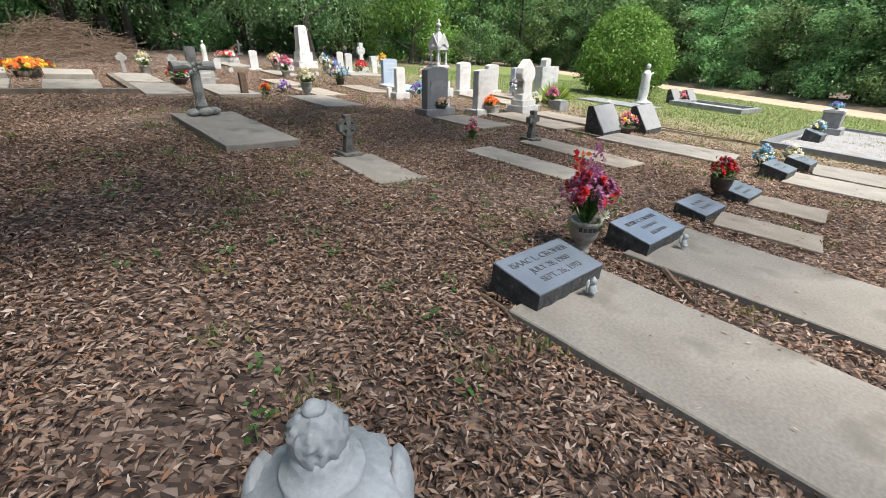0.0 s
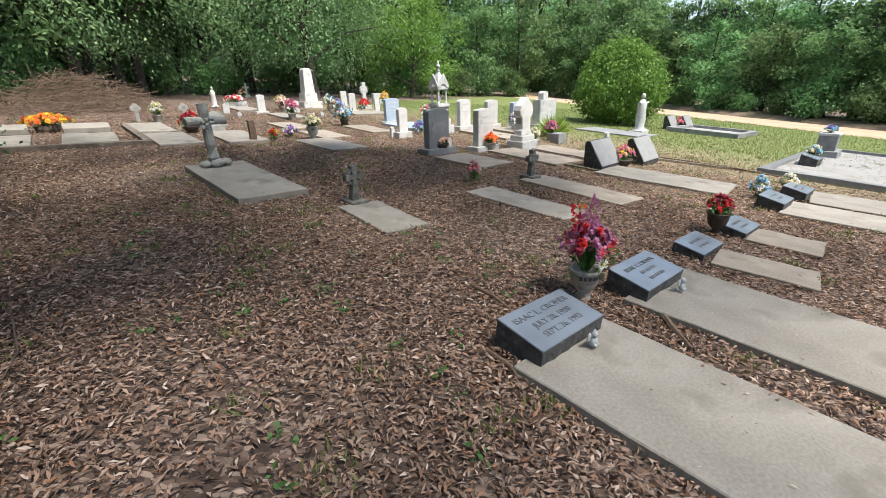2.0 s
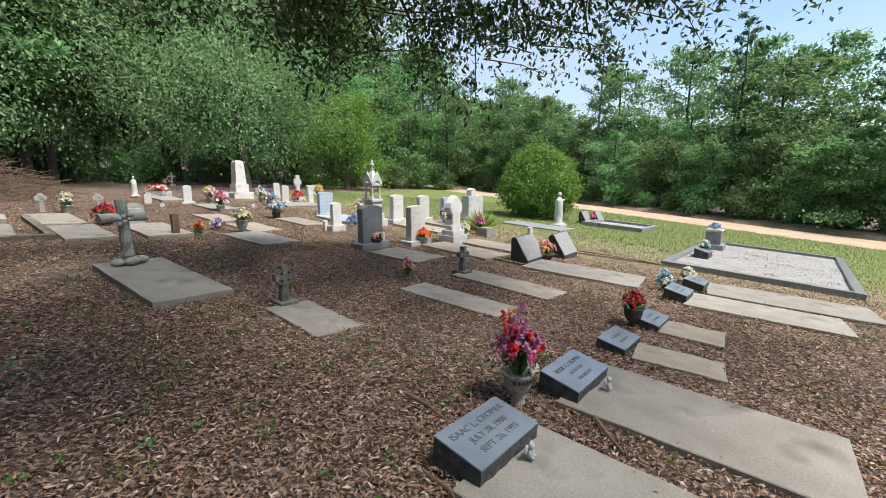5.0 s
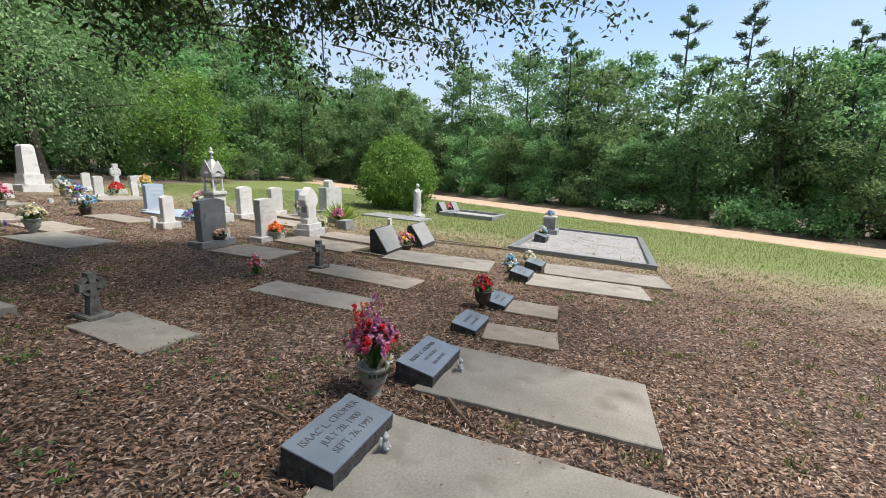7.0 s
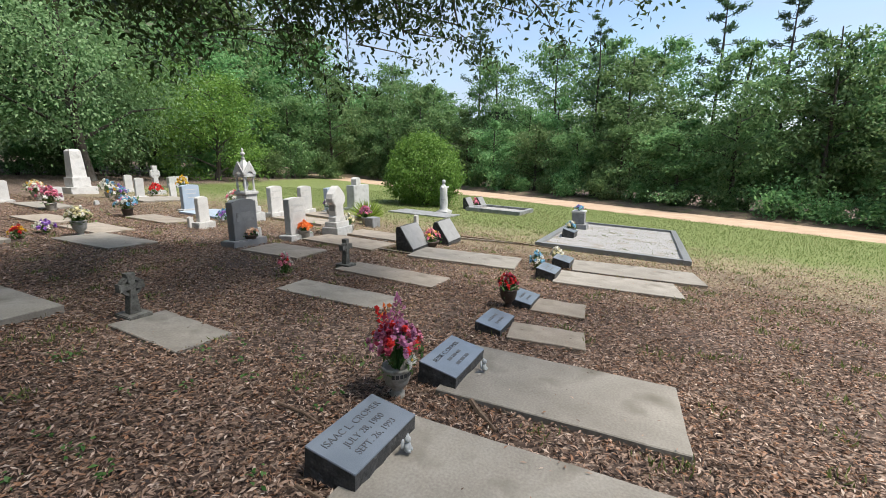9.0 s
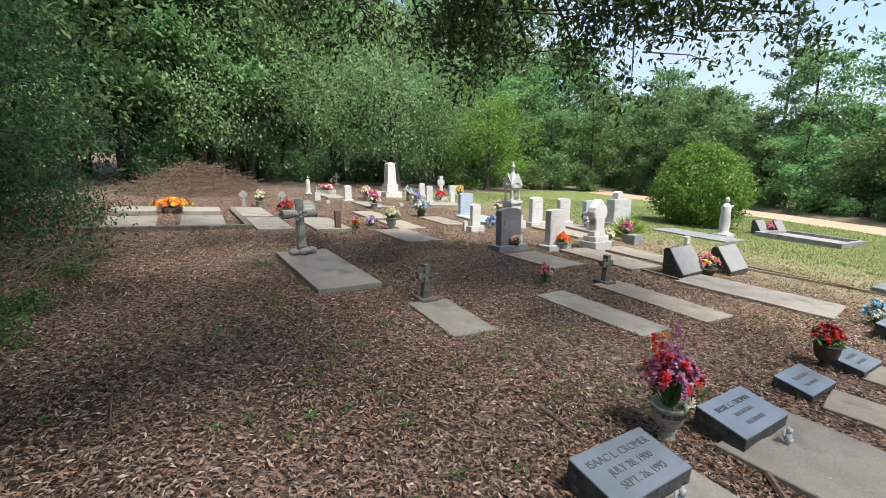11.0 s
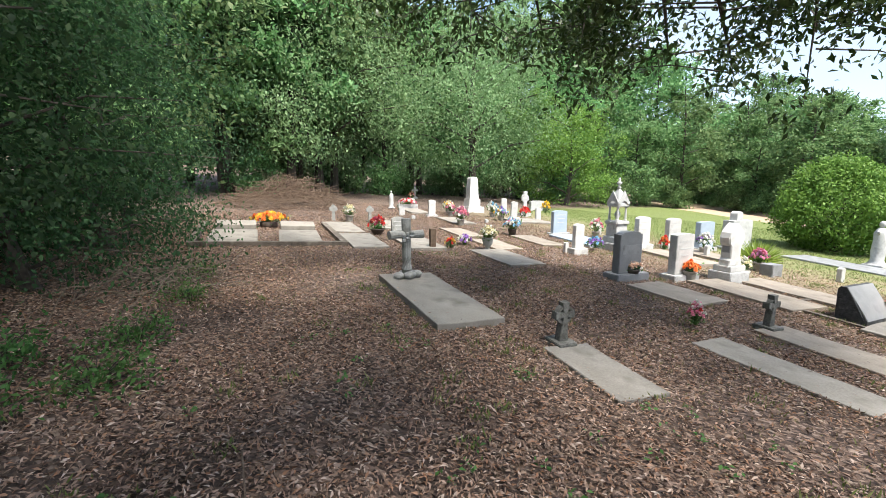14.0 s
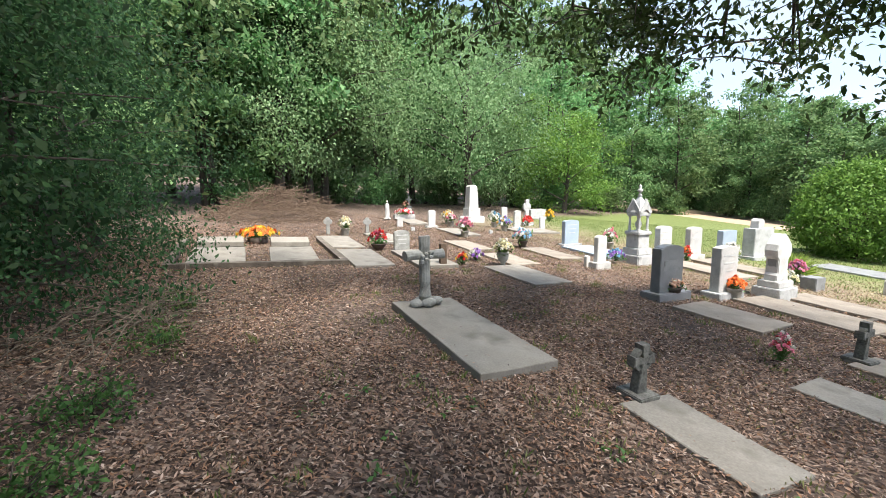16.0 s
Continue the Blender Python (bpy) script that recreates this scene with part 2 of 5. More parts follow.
def prism(outline, y0, y1, bevel=0.008, bm=None):
    """An outline in (x, z) drawn out from y0 to y1."""
    own = bmesh.new()
    f = own.faces.new([own.verts.new((x, y0, z)) for x, z in outline])
    r = bmesh.ops.extrude_face_region(own, geom=[f])
    for g in r["geom"]:
        if isinstance(g, bmesh.types.BMVert):
            g.co.y = y1
    bmesh.ops.recalc_face_normals(own, faces=own.faces[:])
    if bevel:
        caps = [e for e in own.edges if abs(e.verts[0].co.y - e.verts[1].co.y) < 1e-6]
        bmesh.ops.bevel(own, geom=caps, offset=bevel, segments=2, affect="EDGES")
    return merge(bm, own)


def lathe(profile, seg=24, bm=None, wobble=None):
    """Turns a profile of (radius, z) about z. wobble(angle, k) scales the radius."""
    own = bmesh.new()
    rings = []
    for k, (r, z) in enumerate(profile):
        ring = []
        for s in range(seg):
            a = 2 * math.pi * s / seg
            rr = max(r, 0.0005) * (wobble(a, k) if wobble else 1)
            ring.append(own.verts.new((rr * math.cos(a), rr * math.sin(a), z)))
        rings.append(ring)
    for a, b in zip(rings, rings[1:]):
        for s in range(seg):
            own.faces.new((a[s], a[(s + 1) % seg], b[(s + 1) % seg], b[s]))
    own.faces.new(rings[0][::-1])
    own.faces.new(rings[-1])
    return merge(bm, own)


def tube(points, radii, seg=7, bm=None):
    """A tapered tube along points."""
    own = bmesh.new()
    rings = []
    pts = [Vector(p) for p in points]
    for k, p in enumerate(pts):
        d = (pts[min(k + 1, len(pts) - 1)] - pts[max(k - 1, 0)]).normalized()
        q = d.to_track_quat("Z", "Y")
        rings.append([own.verts.new(p + q @ Vector((radii[k] * math.cos(2 * math.pi * s / seg), radii[k] * math.sin(2 * math.pi * s / seg), 0))) for s in range(seg)])
    for a, b in zip(rings, rings[1:]):
        for s in range(seg):
            own.faces.new((a[s], a[(s + 1) % seg], b[(s + 1) % seg], b[s]))
    own.faces.new(rings[0][::-1])
    own.faces.new(rings[-1])
    return merge(bm, own)


def ball(x, y, z, rx, ry, rz, bm=None, sub=2):
    own = bmesh.new()
    bmesh.ops.create_icosphere(own, subdivisions=sub, radius=1)
    for v in own.verts:
        v.co = Vector((x + v.co.x * rx, y + v.co.y * ry, z + v.co.z * rz))
    return merge(bm, own)


def kites(centres, along, normal, length, width, fold=0.25):
    """Many small leaves: four corners each, folded along the midrib. Arrays of n x 3, and n lengths and widths."""
    side = np.cross(normal, along)
    side /= np.linalg.norm(side, axis=1)[:, None] + 1e-9
    nn = np.cross(along, side)
    L, W = length[:, None], width[:, None]
    v = np.stack([centres - along * L / 2, centres + side * W / 2 + nn * W * fold, centres + along * L / 2, centres - side * W / 2 + nn * W * fold], 1)
    return v.reshape(-1, 3)


def unit(a):
    return a / (np.linalg.norm(a, axis=1)[:, None] + 1e-9)


def quads_mesh(name, verts, material):
    n = len(verts) // 4
    me = bpy.data.meshes.new(name)
    me.vertices.add(len(verts))
    me.vertices.foreach_set("co", np.ascontiguousarray(verts, dtype=np.float32).ravel())
    me.loops.add(4 * n)
    me.loops.foreach_set("vertex_index", np.arange(4 * n, dtype=np.int32))
    me.polygons.add(n)
    me.polygons.foreach_set("loop_start", np.arange(0, 4 * n, 4, dtype=np.int32))
    me.update(calc_edges=True)
    me.validate()
    me.materials.append(material)
    return me


# ---- ground ----
def ground_material():
    m = bpy.data.materials.new("leaf_litter_and_lawn")
    n, l, p = nodes_of(m)
    co = n.new("ShaderNodeTexCoord")

    def tex(kind, scale, detail=6):
        t = n.new(kind)
        t.inputs["Scale"].default_value = scale
        if kind == "ShaderNodeTexNoise":
            t.inputs["Detail"].default_value = detail
        l.new(co.outputs["Object"], t.inputs["Vector"])
        return t

    def ramp(src, stops):
        r = n.new("ShaderNodeValToRGB")
        e = r.color_ramp.elements
        while len(e) < len(stops):
            e.new(0.5)
        for k, (pos, c) in enumerate(stops):
            e[k].position, e[k].color = pos, (*c, 1)
        l.new(src, r.inputs["Fac"])
        return r.outputs["Color"]

    def mix(fac, a, b):
        x = n.new("ShaderNodeMixRGB")
        l.new(fac, x.inputs["Fac"])
        l.new(a, x.inputs["Color1"])
        l.new(b, x.inputs["Color2"])
        return x.outputs["Color"]

    cells = tex("ShaderNodeTexVoronoi", 26)
    stretch = n.new("ShaderNodeMapping")
    stretch.inputs["Scale"].default_value = (1, 1.9, 1)
    stretch.inputs["Rotation"].default_value = (0, 0, 0.6)
    l.new(co.outputs["Object"], stretch.inputs["Vector"])
    l.new(stretch.outputs["Vector"], cells.inputs["Vector"])
    sep = n.new("ShaderNodeSeparateColor")
    l.new(cells.outputs["Color"], sep.inputs["Color"])
    litter = ramp(sep.outputs["Red"], [(0, (0.022, 0.014, 0.011)), (0.4, (0.08, 0.052, 0.039)), (0.75, (0.165, 0.112, 0.085)), (1, (0.33, 0.25, 0.20))])
    soil = ramp(tex("ShaderNodeTexNoise", 30).outputs["Fac"], [(0.3, (0.024, 0.016, 0.012)), (0.7, (0.08, 0.054, 0.04))])
    bare = ramp(tex("ShaderNodeTexNoise", 0.9).outputs["Fac"], [(0.45, (0, 0, 0)), (0.65, (0.8, 0.8, 0.8))])
    near = mix(bare, litter, soil)
    straw = ramp(tex("ShaderNodeTexNoise", 22, 10).outputs["Fac"], [(0.3, (0.13, 0.10, 0.055)), (0.5, (0.24, 0.20, 0.115)), (0.7, (0.33, 0.28, 0.17))])
    lawn = ramp(tex("ShaderNodeTexNoise", 40, 10).outputs["Fac"], [(0.3, (0.085, 0.115, 0.028)), (0.55, (0.15, 0.185, 0.05)), (0.75, (0.24, 0.25, 0.095))])
    sx = n.new("ShaderNodeSeparateXYZ")
    l.new(co.outputs["Object"], sx.inputs["Vector"])

    def edge(a, b, at, soft, wob, wscale):
        """0 to 1 across the line a*x + b*y = at."""
        q = n.new("ShaderNodeVectorMath")
        q.operation = "DOT_PRODUCT"
        q.inputs[1].default_value = (a, b, 0)
        l.new(co.outputs["Object"], q.inputs[0])
        w = n.new("ShaderNodeMath")
        w.operation = "MULTIPLY_ADD"
        w.inputs[1].default_value = wob
        l.new(tex("ShaderNodeTexNoise", wscale, 8).outputs["Fac"], w.inputs[0])
        l.new(q.outputs["Value"], w.inputs[2])
        r = n.new("ShaderNodeMapRange")
        r.inputs["From Min"].default_value, r.inputs["From Max"].default_value = at + wob / 2 - soft, at + wob / 2 + soft
        l.new(w.outputs[0], r.inputs["Value"])
        return r.outputs["Result"]

    c = mix(edge(0.67, 0.74, 9.0, 2.2, 6.5, 1.1), near, straw)
    c = mix(edge(0.67, 0.74, 12.0, 1.4, 7.0, 1.3), c, lawn)
    c = mix(edge(-0.93, 0.37, 14.2, 0.8, 2.0, 1.0), c, litter)
    c = mix(edge(0.87, 0.49, 25.9, 0.5, 1.5, 1.0), c, litter)
    l.new(c, p.inputs["Base Color"])
    p.inputs["Roughness"].default_value = 0.95
    bp = n.new("ShaderNodeBump")
    bp.inputs["Strength"].default_value, bp.inputs["Distance"].default_value = 0.9, 0.02
    l.new(sep.outputs["Green"], bp.inputs["Height"])
    l.new(bp.outputs["Normal"], p.inputs["Normal"])
    return m


def swell(u, v):
    """Small unevenness of the ground, under two centimetres."""
    return 0.012 * noise.noise(Vector((u * 0.9, v * 0.9, 0.3))) - 0.008


ground_bm = bmesh.new()
steps = [-400, -200, -100, -60, -40, -30] + [k * 0.5 - 20 for k in range(0, 81)] + [24, 30, 40, 60, 100, 200, 400]
grid = [[ground_bm.verts.new((u, v + 10, swell(u, v + 10))) for u in steps] for v in steps]
for r0, r1 in zip(grid, grid[1:]):
    for k in range(len(steps) - 1):
        ground_bm.faces.new((r0[k], r0[k + 1], r1[k + 1], r1[k]))
ground = mesh_ob("ground", ground_bm, ground_material(), smooth=True)
ground.matrix_world = SLOPE
tagged(ground, "leaf-strewn brown ground giving way to patchy green lawn", "ground", kind="structure")

ROAD = surface("sandy_dirt_road", (0.31, 0.215, 0.145), (0.47, 0.345, 0.245), 1.2, 0.95, 0.4, 40, (0.34, 0.25, 0.16), 0.8, 0.0)
rn, rd = Vector((0.87, 0.49, 0)).normalized(), Vector((0.49, -0.87, 0)).normalized()
road_bm = bmesh.new()
rows = []
for k in range(81):
    s = -60 + k * 1.5
    w0, w1 = 0.25 * noise.noise(Vector((s * 0.5, 1, 0))), 0.3 * noise.noise(Vector((s * 0.5, 5, 0)))
    rows.append([road_bm.verts.new(rn * d + rd * s + Vector((0, 0, z))) for d, z in ((21.1 + w0, -0.02), (21.4 + w0, 0.02), (22.4, 0.025), (23.4, 0.045), (24.5, 0.025), (25.5 + w1, 0.02), (25.8 + w1, -0.02))])
for r0, r1 in zip(rows, rows[1:]):
    for k in range(6):
        road_bm.faces.new((r0[k], r0[k + 1], r1[k + 1], r1[k]))
road = mesh_ob("road", road_bm, ROAD, smooth=True)
road.matrix_world = SLOPE
tagged(road, "sandy orange-tan unpaved road beside the lawn", "road", kind="structure")

bank_bm = bmesh.new()
rows = []
for k in range(81):
    s = -60 + k * 1.5
    hgt = 0.28 + 0.12 * noise.noise(Vector((s * 0.4, 9, 0)))
    rows.append([bank_bm.verts.new(rn * d + rd * s + Vector((0, 0, z))) for d, z in ((25.65, -0.03), (26.2, hgt * 0.6), (26.9, hgt), (29.2, hgt), (30.2, -0.05))])
for r0, r1 in zip(rows, rows[1:]):
    for k in range(4):
        bank_bm.faces.new((r0[k], r0[k + 1], r1[k + 1], r1[k]))
BANK = surface("reddish_brown_earth_bank", (0.09, 0.065, 0.045), (0.20, 0.145, 0.10), 3, 0.95, 0.8, 25, (0.07, 0.09, 0.03), 2, 0.0)
bank = mesh_ob("trim", bank_bm, BANK, smooth=True)
bank.matrix_world = SLOPE
tagged(bank, "low earth bank with leaf litter along the far road edge", "bank", kind="structure")

# added ring; its near-black green paints the woods' inner shade over the bright horizon
FAR = surface("shaded_woods_fill", (0.012, 0.026, 0.010), (0.045, 0.075, 0.03), 0.5, 0.95, 0.2, 3, None, 1, 0.0)
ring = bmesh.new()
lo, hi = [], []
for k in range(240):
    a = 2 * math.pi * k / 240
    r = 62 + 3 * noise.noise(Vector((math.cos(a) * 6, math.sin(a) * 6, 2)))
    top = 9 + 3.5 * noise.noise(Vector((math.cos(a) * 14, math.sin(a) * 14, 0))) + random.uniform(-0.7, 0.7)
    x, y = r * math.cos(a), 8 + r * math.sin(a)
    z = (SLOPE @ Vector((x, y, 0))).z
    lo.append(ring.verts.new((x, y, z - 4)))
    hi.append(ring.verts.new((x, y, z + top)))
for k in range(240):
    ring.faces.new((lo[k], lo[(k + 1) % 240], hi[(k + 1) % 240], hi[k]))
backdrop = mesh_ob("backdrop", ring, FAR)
tagged(backdrop, "near-black ring standing in for the shaded depth of the woods", "backdrop", kind="structure")


# ---- trees ----
def broadleaf(seed, height, radius, low, leaves, size, material, trunk_r=0.16, limbs=16, droop=0.25, label="", spread=0.55, name="tree"):
    """A tapered trunk with limbs and a clumped crown; low: where the crown starts."""
    rng = np.random.default_rng(seed)
    rnd = random.Random(seed)
    t = thing(name, Matrix(), label, "tree", "trees of the wood")
    bend = [rnd.uniform(-0.35, 0.35) for _ in range(4)]
    axis = []
    for k in range(9):
        f = k / 8
        axis.append(Vector((bend[0] * math.sin(f * 3) + bend[1] * f, bend[2] * math.sin(f * 2.5) + bend[3] * f, f * height * 0.93 - 0.15)))
    bm = tube(axis, [trunk_r * (1.35 if k == 0 else 1) * (1 - 0.85 * k / 8) + 0.008 for k in range(9)], 8)
    clumps = []
    for k in range(limbs):
        f = low / height + (0.96 - low / height) * (k + 0.5) / limbs
        base = axis[int(f * 8)].lerp(axis[min(int(f * 8) + 1, 8)], f * 8 - int(f * 8))
        a = k * 2.4 + rnd.uniform(-0.5, 0.5)
        shape = math.sin(math.pi * min(1, 0.22 + 0.78 * (f * height - low) / (height - low))) ** 0.7
        reach = radius * (0.35 + 0.65 * shape) * rnd.uniform(0.75, 1.12)
        tip = base + Vector((math.cos(a) * reach, math.sin(a) * reach, reach * rnd.uniform(0.05, 0.5)))
        mid = base.lerp(tip, 0.5) + Vector((0, 0, reach * 0.12))
        r0 = trunk_r * 0.42 * (1 - 0.6 * f)
        tube([base, mid, tip], [r0, r0 * 0.6, 0.006], 5, bm)
        for q in range(7):
            g = 0.3 + 0.75 * rnd.random()
            c = base.lerp(tip, g) + Vector((rnd.gauss(0, 1), rnd.gauss(0, 1), rnd.gauss(-droop, 0.8))) * reach * 0.2
            clumps.append((c, reach * rnd.uniform(0.16, 0.34)))
    part("trunk", bm, BARK, t, "grey-brown bark trunk and limbs")
    per = leaves // len(clumps)
    cs, rs = np.array([c[:] for c, _ in clumps]), np.array([r for _, r in clumps])
    idx = np.repeat(np.arange(len(clumps)), per)
    off = rng.normal(size=(len(idx), 3)) * np.array([spread, spread, spread * 0.6]) * 1.25
    pts = cs[idx] + off * rs[idx][:, None]
    out = unit(pts - np.array([0, 0, height * 0.45]))
    along = unit(rng.normal(size=(len(idx), 3)) + out * 0.6 - np.array([0, 0, droop * 2]))
    normal = unit(rng.normal(size=(len(idx), 3)) * 0.8 + np.array([0, 0, 1.0]) + out * 0.4)
    L = size * rng.uniform(0.6, 1.35, len(idx))
    me = quads_mesh("crown", kites(pts, along, normal, L, L * 0.5), material)
    crown = new("crown", me)
    crown.parent = t
    return t


def pine(seed, height):
    rng, rnd = np.random.default_rng(seed), random.Random(seed)
    t = thing("pine_tree", Matrix(), "tall thin pine rising above the broadleaf trees", "tree", "trees of the wood")
    bm = tube([(0, 0, -0.2), (0.1, 0, height * 0.4), (-0.05, 0.1, height * 0.75), (0, 0, height)], [0.17, 0.12, 0.07, 0.015], 7)
    pts, alongs = [], []
    for k in range(24):
        f = 0.5 + 0.5 * min(1, (k + rnd.uniform(-0.6, 0.6)) / 23)
        a, reach = k * 2.4, (2.0 * (1.05 - f) ** 0.6 + 0.25) * rnd.uniform(0.4, 1.25)
        b = Vector((0, 0, f * height))
        tip = b + Vector((math.cos(a) * reach, math.sin(a) * reach, reach * rnd.uniform(0.0, 0.5)))
        tube([b, tip], [0.03, 0.006], 4, bm)
        for _ in range(90):
            g = rnd.uniform(0.45, 1.08)
            p = b.lerp(tip, g) + Vector((rnd.gauss(0, 0.12), rnd.gauss(0, 0.12), rnd.gauss(0.05, 0.1)))
            pts.append(p[:])
            alongs.append(((tip - b).normalized() + Vector((rnd.gauss(0, 0.8), rnd.gauss(0, 0.8), rnd.gauss(0.4, 0.6)))).normalized()[:])
    part("trunk", bm, BARK, t, "thin pine trunk with short limbs")
    n = len(pts)
    L = rng.uniform(0.22, 0.4, n)
    me = quads_mesh("crown", kites(np.array(pts), np.array(alongs), unit(rng.normal(size=(n, 3))), L, L * 0.22), PINE_LEAF)
    crown = new("crown", me)
    crown.parent = t
    return t


def shrub(seed, height, radius, leaves, size, material, label, name="shrub", stems=7, top=1.0):
    rng, rnd = np.random.default_rng(seed), random.Random(seed)
    t = thing(name, Matrix(), label, "shrub", "undergrowth at the wood's edge")
    bm = bmesh.new()
    clumps = []
    for k in range(stems):
        a = k * 2.4
        tip = Vector((math.cos(a) * radius * rnd.uniform(0.2, 0.8), math.sin(a) * radius * rnd.uniform(0.2, 0.8), height * rnd.uniform(0.55, 0.95)))
        tube([(math.cos(a) * 0.08, math.sin(a) * 0.08, -0.1), (tip.x * 0.4, tip.y * 0.4, tip.z * 0.5), tip], [0.006 + 0.008 * height, 0.004 + 0.005 * height, 0.003], 5, bm)
        for q in range(8):
            g = rnd.uniform(0.2, 1.05)
            c = Vector((tip.x * g, tip.y * g, tip.z * g)) + Vector((rnd.gauss(0, 1), rnd.gauss(0, 1), rnd.gauss(0, 0.6))) * radius * 0.28
            c.z = max(c.z, 0.08)
            clumps.append((c, radius * rnd.uniform(0.14, 0.3)))
    tagged(part("stems", bm, BARK, t), kind="stuff")
    per = leaves // len(clumps)
    idx = np.repeat(np.arange(len(clumps)), per)
    cs, rs = np.array([c[:] for c, _ in clumps]), np.array([r for _, r in clumps])
    pts = cs[idx] + rng.normal(size=(len(idx), 3)) * rs[idx][:, None] * np.array([0.8, 0.8, 0.6])
    pts[:, 2] = np.abs(pts[:, 2])
    along, normal = unit(rng.normal(size=(len(idx), 3))), unit(rng.normal(size=(len(idx), 3)) * 0.7 + np.array([0, 0, 1]))
    L = size * rng.uniform(0.6, 1.4, len(idx))
    crown = new("crown", quads_mesh("crown", kites(pts, along, normal, L, L * 0.45), material))
    crown.parent = t
    return t


def placed(ob, u, v, rz, s=1.0, sz=None):
    return spot(u, v, 0, rz) @ Matrix.Diagonal((s, s, sz or s, 1))


WOOD_LABEL = "leafy green broadleaf tree at the edge of the woods"
protos = [
    broadleaf(1, 10.5, 2.7, 1.2, 7800, 0.25, FOREST, label=WOOD_LABEL),
    broadleaf(2, 12.0, 3.0, 2.0, 7800, 0.27, FOREST, label=WOOD_LABEL),
    broadleaf(3, 9.0, 2.8, 0.8, 7800, 0.24, FOREST, label=WOOD_LABEL),
    broadleaf(4, 13.5, 2.6, 3.2, 7000, 0.28, FOREST, label="tall slender broadleaf tree with a high open crown"),
    pine(5, 13.5),
]
bushes = [shrub(11, 1.5, 1.3, 2400, 0.17, FOREST, "low green shrub in the undergrowth of the woods"), shrub(12, 2.6, 1.5, 3000, 0.18, FOREST, "leafy green shrub in the undergrowth of the woods")]
rnd = random.Random(7)
used = set()


def plant(proto, u, v, s=1.0, sz=None):
    m = placed(proto, u, v, rnd.uniform(0, 360), s, sz)
    if proto.name in used:
        return copy_thing(proto, m)
    used.add(proto.name)
    proto.matrix_world = m
    return proto


def along_line(pts, step):
    out = []
    for (x0, y0), (x1, y1) in zip(pts, pts[1:]):
        n = max(1, round(math.hypot(x1 - x0, y1 - y0) / step))
        out += [(x0 + (x1 - x0) * k / n, y0 + (y1 - y0) * k / n) for k in range(n)]
    return out


LEFT = [(-13.5, 2), (-15.5, 9), (-17.5, 15), (-17, 21), (-14, 27), (-9, 32), (-3, 37), (4, 42)]
for back, step, kinds, s0 in ((0.0, 3.4, (0, 2, 1), 1.0), (4.0, 3.6, (1, 3, 0), 1.1), (9.0, 4.6, (3, 1, 3), 1.15)):
    for u, v in along_line(LEFT, step):
        d = math.hypot(u, v - 10)
        q = (d + back) / d
        plant(protos[rnd.choice(kinds)], u * q + rnd.uniform(-0.9, 0.9), 10 + (v - 10) * q + rnd.uniform(-0.9, 0.9), s0 * rnd.uniform(0.85, 1.15))
for u, v in along_line(LEFT[2:], 2.6):
    plant(bushes[rnd.randrange(2)], u * 0.95 + rnd.uniform(-0.8, 0.8), v + rnd.uniform(-1, 0.4), rnd.uniform(0.7, 1.1))
for d, s_from, s_to, step, kinds, s0 in ((28.5, -46, 30, 3.3, (2, 0, 2), 0.84), (31.7, -48, 34, 3.3, (0, 1, 2), 0.9), (36, -50, 38, 4.2, (1, 0, 1, 4), 0.99)):
    s = s_from
    while s < s_to:
        p = rn * (d + rnd.uniform(-0.8, 0.8)) + rd * s
        plant(protos[rnd.choice(kinds)], p.x, p.y, s0 * rnd.uniform(0.95, 1.1), s0 * rnd.uniform(0.78, 1.16))
        s += step * rnd.uniform(0.8, 1.2)
s = -44
while s < 26:
    p = rn * (27.1 + rnd.uniform(-0.3, 0.6)) + rd * s
    plant(bushes[rnd.randrange(2)], p.x, p.y, rnd.uniform(0.6, 1.1))
    s += 2.0 * rnd.uniform(0.8, 1.2)
# out-of-view trees added behind the camera to shape light and reflections
for u, v in ((20, -9), (12, -16), (2, -17), (-6, -14), (-13, -9), (-14, -3)):
    plant(protos[rnd.randrange(3)], u, v, 1.0)
for u, v in ((17.6, 24.2), (25.5, 18.5), (28.2, 13.5), (29.5, 15.5)):
    plant(protos[4], u * 1.14, v * 1.14, rnd.uniform(0.82, 0.94))

for u, v in ((-15.4, 16.2), (-16.2, 17.6), (-15.6, 19.6), (-16.8, 19.4), (-16.8, 14.2)):
    plant(protos[3], u, v, rnd.uniform(0.9, 1.1))

# grey-green willowy tree leaning out over the back of the graves
w = broadleaf(21, 9.5, 4.3, 1.6, 36000, 0.125, OLIVE_LEAF, 0.2, 20, 0.45, "broad grey-green willowy tree drooping over the clearing", name="willow_oak")
w.matrix_world = spot(-9.6, 25.0) @ Matrix.Scale(1.2, 4)
copy_thing(w, spot(-15.6, 18.5, 0, 130) @ Matrix.Scale(0.95, 4))
w2 = broadleaf(22, 7.0, 3.4, 0.4, 16000, 0.15, BUSH_LEAF, 0.15, 18, 0.2, "bright green leafy tree at the wood's corner", name="maple_tree")
w2.matrix_world = spot(-5.0, 30.0)

